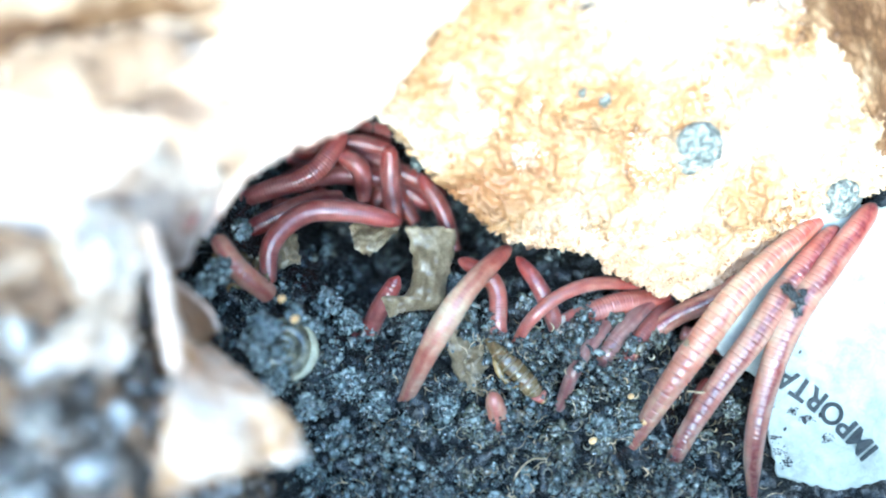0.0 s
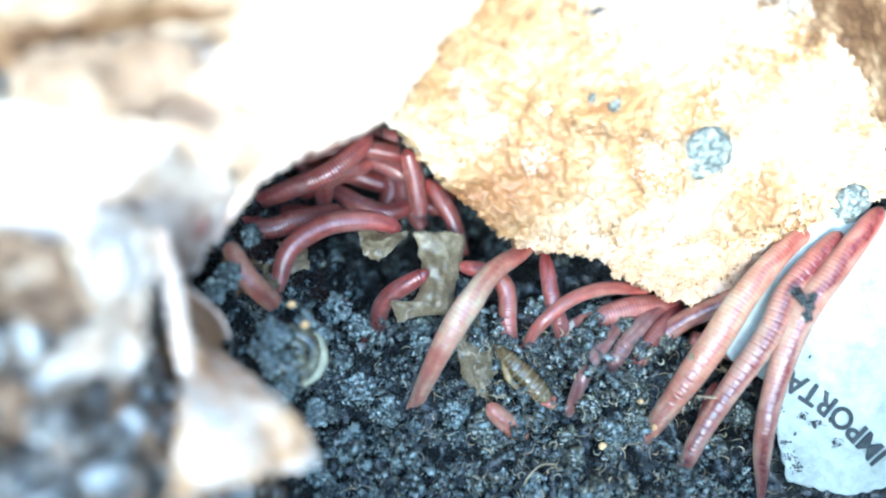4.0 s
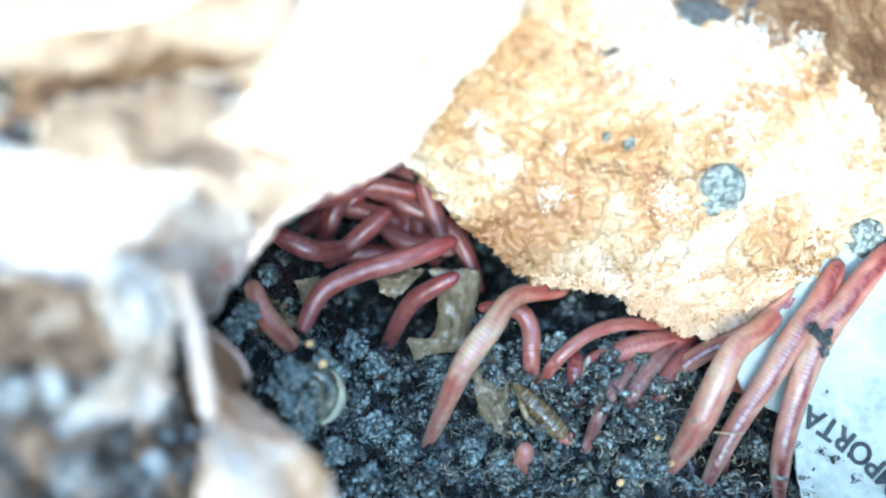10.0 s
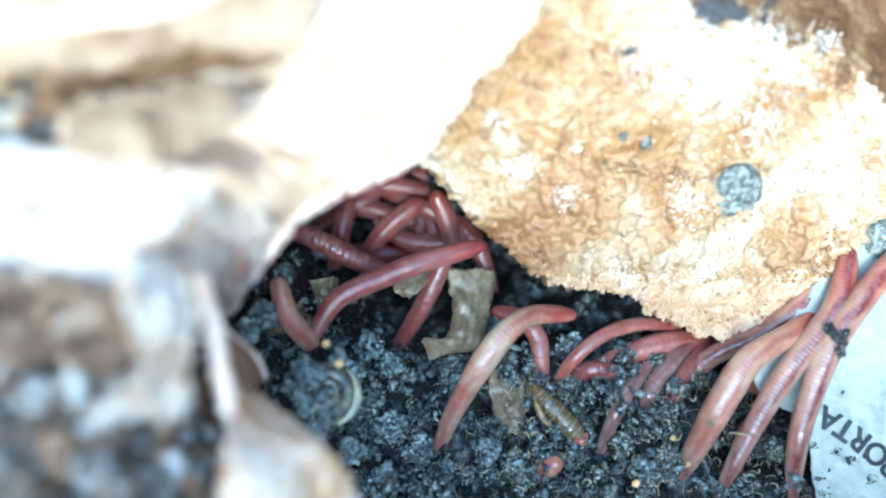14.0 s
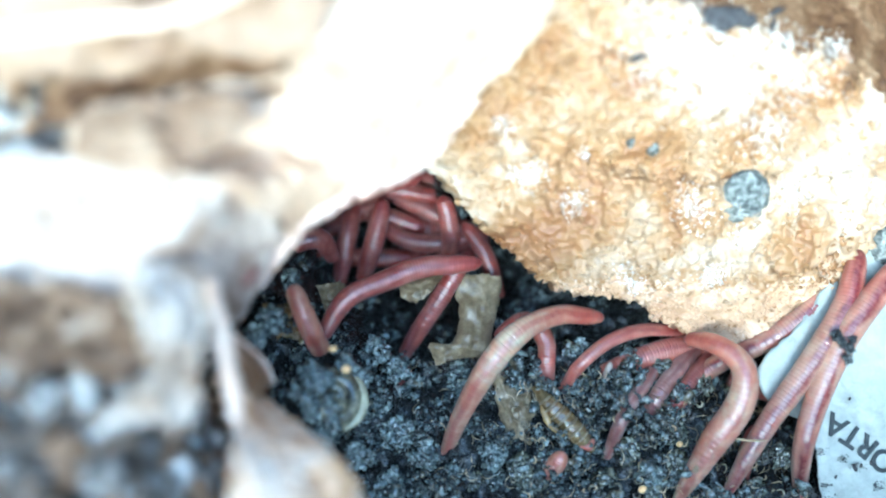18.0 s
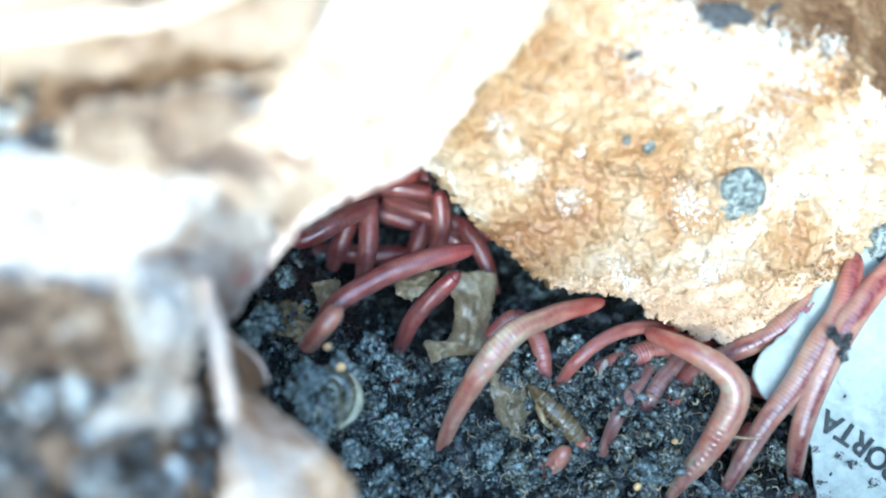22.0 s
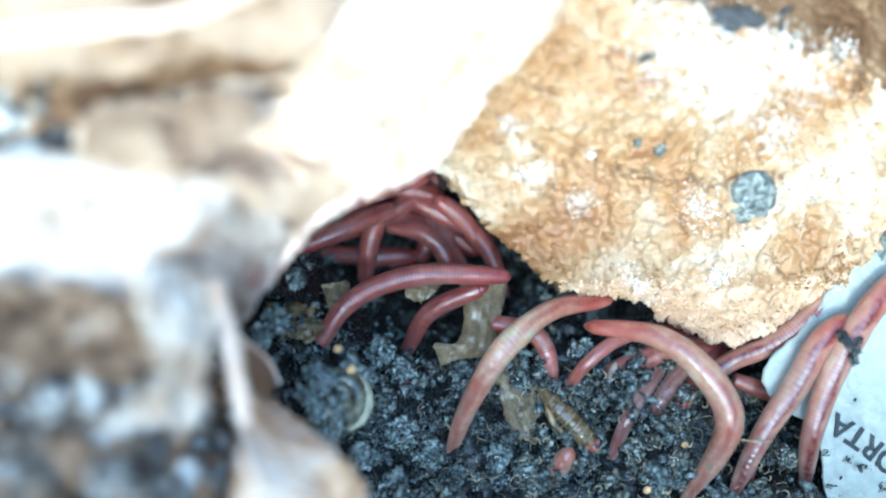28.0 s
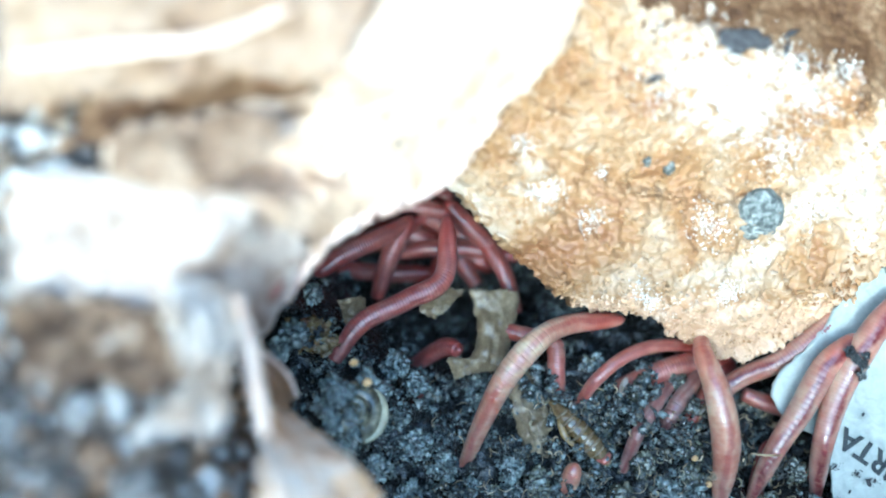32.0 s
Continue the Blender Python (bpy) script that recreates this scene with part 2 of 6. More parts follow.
mould_and_highlight_mat = material("white_mould", [(0.35, (0.6, 0.55, 0.48)), (0.6, (0.82, 0.8, 0.76))], 900, (0.75, 0.95), 1.0, 3, depth=0.0006)
leaf_mat = material("dry_leaf", [(0.28, (0.34, 0.19, 0.11)), (0.45, (0.58, 0.41, 0.275)), (0.65, (0.72, 0.57, 0.44))], 70, (0.45, 0.7), 0.6, 6, depth=0.0008, warp=1.5)
# Greyer than dry_leaf: the dimness of the bent-down part is put into its colour.
shaded_leaf_mat = material("shaded_leaf", [(0.34, (0.2, 0.13, 0.09)), (0.44, (0.36, 0.265, 0.2)), (0.53, (0.5, 0.41, 0.34)), (0.64, (0.66, 0.58, 0.5))], 150, (0.4, 0.7), 0.6, 4, depth=0.0008, warp=1.2)
white_leaf_mat = material("bleached_leaf", [(0.36, (0.24, 0.14, 0.08)), (0.45, (0.46, 0.34, 0.24)), (0.54, (0.68, 0.58, 0.48)), (0.64, (0.82, 0.76, 0.69))], 260, (0.4, 0.7), 0.5, 4, depth=0.0006)
brown_leaf_mat = material("brown_leaf", [(0.34, (0.28, 0.13, 0.06)), (0.42, (0.6, 0.36, 0.18)), (0.5, (0.78, 0.58, 0.41)), (0.59, (0.9, 0.8, 0.69))], 130, (0.35, 0.6), 0.6, 4, depth=0.0008, warp=1.0)
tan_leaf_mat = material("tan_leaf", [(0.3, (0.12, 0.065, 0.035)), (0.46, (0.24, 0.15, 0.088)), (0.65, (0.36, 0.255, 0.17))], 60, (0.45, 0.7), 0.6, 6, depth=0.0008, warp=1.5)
rib_mat = material("leaf_rib", [(0.3, (0.72, 0.46, 0.31)), (0.6, (0.9, 0.7, 0.54))], 200, (0.4, 0.6), 0.4, 5)
rim_leaf_mat = material("curled_leaf_edge", [(0.32, (0.46, 0.29, 0.215)), (0.48, (0.64, 0.47, 0.38)), (0.66, (0.78, 0.63, 0.53))], 160, (0.4, 0.65), 0.6, 5, depth=0.0006, warp=1.2)
label_mat = material("white_label", [(0.3, (0.17, 0.178, 0.152)), (0.46, (0.29, 0.3, 0.262)), (0.64, (0.37, 0.382, 0.34))], 130, (0.3, 0.55), 0.35, 8, depth=0.0003)
ink_mat = material("black_ink", [(0.35, (0.008, 0.01, 0.012)), (0.65, (0.03, 0.035, 0.035))], 1500, (0.5, 0.8), 0.2, 3)
shell_mat = material("snail_shell", [(0.38, (0.02, 0.02, 0.016)), (0.5, (0.11, 0.1, 0.065)), (0.66, (0.3, 0.27, 0.18))], 300, (0.15, 0.35), 0.5, 4, coat=0.4)
husk_mat = material("rotten_husk", [(0.32, (0.085, 0.056, 0.028)), (0.48, (0.175, 0.128, 0.07)), (0.66, (0.3, 0.235, 0.145))], 300, (0.3, 0.5), 0.3, 6, depth=0.0003, coat=0.2)
amber_mat = material("amber_skin", [(0.3, (0.05, 0.03, 0.012)), (0.5, (0.13, 0.085, 0.035)), (0.7, (0.25, 0.19, 0.11))], 400, (0.12, 0.3), 0.4, 4, flesh=0.2, coat=0.7)
lip_mat = material("shell_lip", [(0.35, (0.16, 0.14, 0.085)), (0.5, (0.32, 0.29, 0.19)), (0.66, (0.48, 0.44, 0.3))], 400, (0.15, 0.35), 0.3, 4, coat=0.4)
strap_mat = material("amber_strap", [(0.3, (0.14, 0.085, 0.025)), (0.6, (0.32, 0.21, 0.08))], 700, (0.12, 0.3), 0.4, 4, coat=0.8)
seed_mat = material("seed", [(0.3, (0.5, 0.26, 0.08)), (0.6, (0.75, 0.5, 0.24))], 900, (0.2, 0.35), 0.2, 3, shift=0.25)
pale_grain_mat = material("pale_grain", [(0.3, (0.3, 0.22, 0.17)), (0.6, (0.45, 0.36, 0.29))], 900, (0.25, 0.4), 0.2, 3)
fibre_mat = material("plant_fibre", [(0.3, (0.2, 0.13, 0.06)), (0.6, (0.45, 0.34, 0.2))], 600, (0.4, 0.7), 0.3, 3, island=0.4)


# ---- building helpers ----
def part(name, mesh, mat, parent=None, label=""):
    """Links a mesh or bmesh as one object, under parent if there is one."""
    if isinstance(mesh, bmesh.types.BMesh):
        data = bpy.data.meshes.new(name)
        mesh.to_mesh(data)
        mesh.free()
        mesh = data
    if not mesh.materials:
        mesh.materials.append(mat)
    ob = new(name, mesh)
    if parent is not None:
        ob.parent = parent
    if label:
        ob["label"] = label
    return ob


def smooth(mesh):
    mesh.polygons.foreach_set("use_smooth", [True] * len(mesh.polygons))
    return mesh


def data_mesh(name, verts, faces):
    mesh = bpy.data.meshes.new(name)
    mesh.from_pydata([tuple(v) for v in verts], [], [tuple(int(i) for i in f) for f in faces])
    return smooth(mesh)


def curve_through(points, n):
    """n points, evenly spaced, on a smooth curve through the given points (Catmull-Rom)."""
    p = np.array(points, float)
    p = np.vstack([2 * p[0] - p[1], p, 2 * p[-1] - p[-2]])
    out = []
    for i in range(1, len(p) - 2):
        t = np.linspace(0, 1, 24, endpoint=False)[:, None]
        a, b, c, d = p[i - 1], p[i], p[i + 1], p[i + 2]
        out.append(0.5 * (2 * b + (c - a) * t + (2 * a - 5 * b + 4 * c - d) * t ** 2 + (3 * b - a - 3 * c + d) * t ** 3))
    out = np.vstack(out + [p[-2][None]])
    s = np.concatenate([[0], np.cumsum(np.linalg.norm(np.diff(out, axis=0), axis=1))])
    at = np.linspace(0, s[-1], n)
    return np.stack([np.interp(at, s, out[:, k]) for k in range(out.shape[1])], 1)


def wave(p, size, seed=0.0, octaves=3):
    """Smooth noise about zero at a place in mm, with waves of that size."""
    return noise.fractal(Vector((p[0] / size + seed, p[1] / size - seed, p[2] / size + 0.7 * seed)), 0.6, 2.0, octaves)


def step(x):
    x = np.clip(x, 0, 1)
    return x * x * (3 - 2 * x)


def loft(name, edge, back, nu, nv, ruffle=0.5, size=6.0, bulge=0.0, seed=0.0, fray=0.3, skin=0.25):
    """A thin sheet between two curves (mm), ruffled, with frayed edges and real thickness."""
    a, b = curve_through(edge, nu), curve_through(back, nu)
    verts, faces = [], []
    for j in range(nv):
        v = j / (nv - 1)
        for i in range(nu):
            p = a[i] * (1 - v) + b[i] * v
            p = p + np.array([0, 0, bulge * 4 * v * (1 - v)])
            p = p + np.array([0, 0, ruffle * wave(p, size, seed)]) + np.array([0, 0, 0.25 * ruffle * wave(p, size / 5, seed)])
            if j in (0, nv - 1) or i in (0, nu - 1):
                p = p + fray * np.array([wave(p, 1.6, seed + 3), wave(p, 1.6, seed + 5), 0])
            verts.append(p * MM)
    for j in range(nv - 1):
        for i in range(nu - 1):
            k = j * nu + i
            faces.append((k, k + 1, k + nu + 1, k + nu))
    n = len(verts)
    rim = [i for i in range(nu)] + [j * nu + nu - 1 for j in range(1, nv)] + [(nv - 1) * nu + i for i in range(nu - 2, -1, -1)] + [j * nu for j in range(nv - 2, 0, -1)]
    under = [v - np.array([0, 0, skin * MM]) for v in verts]
    faces += [tuple(k + n for k in reversed(f)) for f in faces]
    faces += [(rim[k], rim[k - 1], rim[k - 1] + n, rim[k] + n) for k in range(len(rim))]
    return data_mesh(name, verts + under, faces)


def tube(name, points, radii, n=40, sides=8, rough=0.0, seed=0.0):
    """A closed tube of varying radius (mm) along a curve."""
    c = curve_through(points, n)
    r = np.interp(np.linspace(0, 1, n), np.linspace(0, 1, len(radii)), radii)
    t = np.gradient(c, axis=0)
    t /= np.linalg.norm(t, axis=1)[:, None]
    side = np.cross(t, (0, 0, 1.0))
    side /= np.linalg.norm(side, axis=1)[:, None] + 1e-9
    up = np.cross(side, t)
    verts, faces = [], []
    for i in range(n):
        for k in range(sides):
            a = 2 * math.pi * k / sides
            p = c[i] + r[i] * (math.cos(a) * side[i] + math.sin(a) * up[i])
            if rough:
                p = p + rough * r[i] * np.array(noise.noise_vector(Vector(p * 1.7 + seed)))
            verts.append(p * MM)
    for i in range(n - 1):
        for k in range(sides):
            faces.append((i * sides + k, i * sides + (k + 1) % sides, (i + 1) * sides + (k + 1) % sides, (i + 1) * sides + k))
    faces += [tuple(reversed(range(sides))), tuple(range((n - 1) * sides, n * sides))]
    return data_mesh(name, verts, faces)


def lumps(level, count, rough, seed):
    """Uneven unit lumps: vertex and face arrays."""
    out = []
    for q in range(count):
        bm = bmesh.new()
        bmesh.ops.create_icosphere(bm, subdivisions=level, radius=1)
        for v in bm.verts:
            v.co *= 1 + rough * noise.noise(v.co * 1.3 + Vector((q * 7.1, seed, 0))) + 0.5 * rough * noise.noise(v.co * 3.1 + Vector((q * 3.3, 0, seed)))
        bm.verts.index_update()
        out.append((np.array([v.co[:] for v in bm.verts]), np.array([[v.index for v in f.verts] for f in bm.faces])))
        bm.free()
    return out


def scatter(name, places, sizes, shapes, rng, flat=False):
    """One mesh of many turned lumps at places (mm), with radii sizes (mm)."""
    vs, fs, base = [], [], 0
    for p, s in zip(places, sizes):
        v, f = shapes[rng.integers(len(shapes))]
        q = rng.normal(size=4)
        q /= np.linalg.norm(q)
        w, x, y, z = q
        turn = np.array([[1 - 2 * (y * y + z * z), 2 * (x * y - z * w), 2 * (x * z + y * w)],
                         [2 * (x * y + z * w), 1 - 2 * (x * x + z * z), 2 * (y * z - x * w)],
                         [2 * (x * z - y * w), 2 * (y * z + x * w), 1 - 2 * (x * x + y * y)]])
        stretch = rng.uniform(0.58, 1.4, 3)
        vs.append(((v * stretch) @ turn.T * s + p) * MM)
        fs.append(f + base)
        base += len(v)
    vs, fs = np.vstack(vs), np.vstack(fs)
    mesh = bpy.data.meshes.new(name)
    mesh.vertices.add(len(vs)), mesh.loops.add(fs.size), mesh.polygons.add(len(fs))
    mesh.vertices.foreach_set("co", vs.ravel())
    mesh.loops.foreach_set("vertex_index", fs.ravel())
    mesh.polygons.foreach_set("loop_start", np.arange(0, fs.size, 3))
    mesh.update(calc_edges=True)
    return mesh if flat else smooth(mesh)


def thing(name, label, category, at=(0, 0, 0), group="", kind=""):
    ob = new(name)
    ob.location = Vector(at) * MM
    ob.empty_display_size = 0.002
    return tagged(ob, label, category, group, kind)


# ---- ground ----
def bread_plane(x, y):
    return 5.5 + 0.62 * y - 0.1 * (x - 25)


def ground_height(x, y):
    """Height of the soil (mm): a hollow between a steep heap and the bread."""
    x, y = np.asarray(x, float), np.asarray(y, float)
    near = step((260 - np.hypot(x, y)) / 160)
    h = -4.0 + 0 * x
    h = h + 2.0 * step((-22 - y) / 14) * step((44 - x) / 12)
    h = h - 12.0 * np.exp(-(((x + 4) / 10) ** 2 + ((y + 8) / 8) ** 2))
    h = h - 7.0 * step((y + 13 + 0.25 * (x - 5)) / 9) * step((x + 24) / 8) * step((75 - x) / 20)
    h = h - 6.0 * np.exp(-(((x - 9) / 13) ** 2 + ((y - 1) / 6) ** 2))
    h = h - 7.0 * np.exp(-(((x + 11) / 11) ** 2 + ((y - 4) / 8) ** 2))
    h = h - 6.0 * np.exp(-(((x - 45) / 7) ** 2 + ((y + 22) / 9) ** 2))
    h = h + 9.5 * np.exp(-(((x + 16) / 7.5) ** 2 + ((y + 18) / 9) ** 2))
    h = h + 8.0 * np.exp(-(((x + 23) / 5) ** 2 + ((y + 6) / 5) ** 2))
    h = h - 3.0 * step((x - 45) / 5) * step((-8 - y) / 8)
    under = np.minimum(bread_plane(x, y) - 11.6, 12)
    h = np.where((x > -2) & (y > 6), h + step((y - 6) / 9) * np.maximum(under - h, 0), h)
    edge = np.where(y < -4, -26.5 + (-4 - y) * 0.5, -26.5)
    hill = 41 * step((edge - x) / 15)
    hill = np.maximum(hill, 30 * step((y - 13) / 14) * step((6 - x) / 10))
    h = np.where(hill > 0.01, np.maximum(h, h * 0 + hill - 4 + (h + 4) * step(1 - hill / 20)), h)
    return h * near - 6 * (1 - near)


fine_x, fine_y = np.arange(-62, 96, 0.62), np.arange(-58, 66, 0.62)
out = np.array([3, 10, 25, 60, 130, 300, 800, 2500, 8000, 30000.0])
gx = np.concatenate([fine_x[0] - out[::-1], fine_x, fine_x[-1] + out])
gy = np.concatenate([fine_y[0] - out[::-1], fine_y, fine_y[-1] + out])
GX, GY = np.meshgrid(gx, gy)
GZ = ground_height(GX, GY)
flat = np.stack([GX.ravel(), GY.ravel(), GZ.ravel()], 1)
for p in flat:
    if abs(p[0]) < 110 and abs(p[1]) < 80:
        p[2] += 3.0 * wave((p[0], p[1], 0), 4.2, 1.0) + 0.4 * wave(p, 0.9, 4.0)
nx = len(gx)
quads = [(j * nx + i, j * nx + i + 1, (j + 1) * nx + i + 1, (j + 1) * nx + i) for j in range(len(gy) - 1) for i in range(nx - 1)]
ground = part("ground", data_mesh("ground", flat * MM, quads), soil_mat)
ground.data.materials.append(heap_ground_mat)
for f in ground.data.polygons:
    q = f.center / MM
    if q.x < -14 and q.z > 12 and abs(q.x) < 200 and abs(q.y) < 200:
        f.material_index = 1
tagged(ground, "dark wet compost soil with a hollow and heap", "soil", kind="structure")

rng = np.random.default_rng(5)


def aggregates(count, bits, seed):
    """Crumbs made of several sharp bits stuck together."""
    pick, base, out = np.random.default_rng(seed), lumps(1, 6, 0.9, seed), []
    tiny = lumps(0 + 1, 4, 1.2, seed + 1.0)
    for q in range(count):
        vs, fs, n = [], [], 0
        for k in range(bits):
            v, f = (base if k == 0 else tiny)[int(pick.integers(4))]
            d = pick.normal(size=3)
            d /= np.linalg.norm(d)
            r = 0.75 if k == 0 else pick.uniform(0.28, 0.55)
            vs.append(v * r * pick.uniform(0.7, 1.3, 3) + (d * 0.72 if k else 0))
            fs.append(f + n)
            n += len(v)
        out.append((np.vstack(vs), np.vstack(fs)))
    return out


crumb_shapes = aggregates(14, 5, 2)
grit_shapes = lumps(1, 10, 1.3, 6.0)
big_shapes = lumps(2, 10, 0.9, 9.0)


def on_soil(n, x0, x1, y0, y1, sizes, sink=0.2):
    x, y = rng.uniform(x0, x1, n), rng.uniform(y0, y1, n)
    s = sizes[0] * (sizes[1] / sizes[0]) ** (rng.random(n) ** 1.8)
    z = ground_height(x, y) + s * rng.uniform(-sink, 0.9, n)
    z += np.array([3.0 * wave((a, b, 0), 4.2, 1.0) for a, b, c in zip(x, y, z)])
    return np.stack([x, y, z], 1), s


places, sizes = on_soil(9000, -28, 60, -44, 8, (0.26, 1.0))
clump = np.array([wave((a, b, 0), 3.6, 15.0, 2) for a, b, c in places])
places[:, 2] += np.clip(clump, -0.3, 0.7) * 6.5 * rng.uniform(0.3, 1, len(places))
pit = ((places[:, 0] + 3) / 9) ** 2 + ((places[:, 1] + 9) / 7) ** 2 < 1
keep = (places[:, 2] < 14) & (clump > np.where(pit, 0.25, -0.06)) & ~((places[:, 0] > 48) & (places[:, 1] < -6))
crumbs = part("soil_crumbs", scatter("soil_crumbs", places[keep], sizes[keep], crumb_shapes, rng), crumb_mat)
grit_at, grit_size = on_soil(13000, -28, 60, -44, 8, (0.1, 0.34), -0.4)
lift = np.array([wave((a, b, 0), 3.6, 15.0, 2) for a, b, c in grit_at])
grit_at[:, 2] += np.clip(lift, -0.3, 0.7) * 5.0 * rng.uniform(0.5, 1.05, len(lift)) + 0.2
keep = (grit_at[:, 2] < 14) & (lift > -0.6) & ~((grit_at[:, 0] > 48) & (grit_at[:, 1] < -6))
grit = part("soil_grit", scatter("soil_grit", grit_at[keep], grit_size[keep], grit_shapes, rng, True), crumb_mat)
tagged(grit, "fine wet grit and castings strewn over the compost", "soil grit", kind="stuff")
tagged(crumbs, "wet black crumbs of worm-worked compost", "soil crumbs", kind="stuff")
places, sizes = on_soil(9500, -60, -12, -50, 30, (0.3, 1.5))
keep = places[:, 2] > 9
heap = part("heap_crumbs", scatter("heap_crumbs", places[keep], sizes[keep], big_shapes, rng), heap_mat)
tagged(heap, "sunlit lumps of brown and black compost on the heap", "soil crumbs", kind="stuff")


# ---- unseen walls added to block sun and sky ----
blocker_mat = material("blocker_dark", [(0.3, (0.03, 0.033, 0.035)), (0.5, (0.045, 0.048, 0.05)), (0.7, (0.07, 0.072, 0.072))], 25, (0.4, 0.65), 0.4, 8, depth=0.0006)


def light_blocker(name, x0, y0, x1, y1, top):
    """An unseen light-blocking wall from one plan place to another (mm), 14 mm thick, with softened edges."""
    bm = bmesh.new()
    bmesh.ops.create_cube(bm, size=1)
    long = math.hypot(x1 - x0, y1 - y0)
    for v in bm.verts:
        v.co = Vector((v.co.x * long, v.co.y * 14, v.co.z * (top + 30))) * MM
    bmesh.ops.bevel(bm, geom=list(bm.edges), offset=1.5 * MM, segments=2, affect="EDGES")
    ob = part(name, bm, blocker_mat)
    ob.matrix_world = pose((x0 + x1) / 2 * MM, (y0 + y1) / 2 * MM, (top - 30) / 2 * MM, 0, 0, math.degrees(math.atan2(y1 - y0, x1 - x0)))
    return tagged(ob, "plain dark unseen wall added to block sun and sky", "bin side", kind="structure")


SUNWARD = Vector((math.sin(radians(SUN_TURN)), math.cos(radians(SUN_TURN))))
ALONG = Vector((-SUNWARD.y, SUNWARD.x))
REACH, RIM = 115, 170              # the added sunward wall's distance and its height, which sets where its shade ends
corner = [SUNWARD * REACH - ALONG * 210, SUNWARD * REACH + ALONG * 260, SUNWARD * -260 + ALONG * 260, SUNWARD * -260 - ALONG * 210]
# The three taller walls are added to narrow the sky, so wet skins glint.
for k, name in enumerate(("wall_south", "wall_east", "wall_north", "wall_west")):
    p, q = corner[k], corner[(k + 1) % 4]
    light_blocker(name, p.x, p.y, q.x, q.y, RIM if k == 0 else 470)

# ---- bread ----
bread = thing("bread", "chunk of mouldy orange-brown bread with a granular face", "bread", (30, 12, 2))
LOW = [(-3.2, 9.7, 9.0), (1.1, 5.7, 7.0), (3.3, 2.9, 6.0), (7.1, 0.3, 4.0), (10.8, -3.3, 3.0), (16.1, -5.8, 2.0), (21.4, -6.3, 1.0), (25.3, -7.0, 0.5),
       (28.6, -9.1, -1.0), (33.6, -11.2, -3.0), (38.3, -12.0, -3.5), (43.5, -9.8, -2.5), (47.1, -7.8, -1.5), (50.4, -5.2, 0.0), (54.0, -1.7, 1.0), (56.7, 0.4, 2.0)]
ROUND = LOW + [(63.9, 2.7, 3.0), (70.7, 12.2, 8.0), (69.8, 26.5, 14.0), (59.7, 38.9, 24.0), (41.3, 44.2, 30.0), (22.6, 44.2, 30.0), (10.3, 38.7, 28.0),
               (3.5, 29.3, 24.0), (-1.7, 19.6, 19.0), (-4.2, 13.3, 12.0), (-3.2, 9.7, 9.0)]
NU, NV = 660, 132
rim = curve_through(ROUND, NU + 1)[:NU]
hub = rim.mean(axis=0)
verts = []
rows = [(0.42, "u"), (0.28, "u"), (0.16, "u"), (0.08, "u"), (0.035, "u"), (0.01, "u")] + [((k / (NV - 1)) ** 1.25 * 0.985, "o") for k in range(NV)]


def past_crust(x, y):
    """How far (mm) a place lies past the rounded shoulder where the crumb turns into crust."""
    a, b = y - 22 + 0.25 * (x - 42), 0.8 * x + 0.6 * y - 53
    return max(a, b) + 2 * math.log(1 + math.exp(-abs(a - b) / 2)) - 1


def bread_top(x, y, lip, s):
    z = bread_plane(x, y) + 2.2 * math.exp(-((x - 28) / 18) ** 2 - ((y - 17) / 6) ** 2) - 3.8 * math.exp(-((y - 10.2 + 0.05 * (x - 20)) / 2.2) ** 2 - ((x - 25) / 12) ** 2)
    z -= 9 * math.tanh(0.06 * max(0, past_crust(x, y) + 3.5) ** 2 / 9)
    f = min(s / 0.2, 1)
    return lip + (z - lip) * math.sqrt(max(0, 1 - (1 - f) ** 2))


def knobs(q, size, seed):
    """Rounded lumps side by side, 0 to 1, about size mm apart."""
    return 1 - min(1, 1.1 * noise.voronoi(Vector(q) / size + Vector((seed, 0, seed)))[0][0]) ** 2


for s, face in rows:
    for i in range(NU):
        p = rim[i] + (hub - rim[i]) * s
        if face == "u":
            z = rim[i][2] - 1.5
            z = z + (bread_plane(p[0], p[1]) - 12 - z) * min(1, s / 0.3)
        else:
            z = bread_top(p[0], p[1], rim[i][2], s)
        q = np.array([p[0], p[1], z])
        low = step((-2.5 - p[1]) / 4) * step((p[0] - 24) / 5)
        past = past_crust(p[0], p[1])
        plain = step((past + 1) / 4)
        amp = (1.0 if face == "o" else 0.6) * (1 - 0.7 * plain)
        q = q + amp * np.array([0.05, -0.35, 0.9]) * (0.9 * wave(q, 5.0, 2) + (1.0 - 0.7 * low) * (knobs(q, 2.3, 4) - 0.7 + 0.5 * wave(q, 2.2, 31, 2))
                                                       + (1.0 - 0.5 * low) * (knobs(q, 1.05, 7) - 0.7) + 0.06 * wave(q, 0.45, 6, 2))
        if p[0] > 44 and -5 < past < 3:
            q[2] += 0.2 * math.sin(6.28 * past / 1.1 + 3 * wave(p, 6, 9)) * step((p[0] - 44) / 5) * (1 - abs(past + 1) / 4)
        fringe = max(0, 1 - s / 0.08)
        out_way = (rim[i] - hub)[:2] / np.linalg.norm((rim[i] - hub)[:2])
        q[:2] += fringe * out_way * (0.9 * wave(q, 2.0, 8) + 0.9 * (knobs(q, 0.9, 12) - 0.7))
        verts.append((q - np.array([30, 12, 2])) * MM)
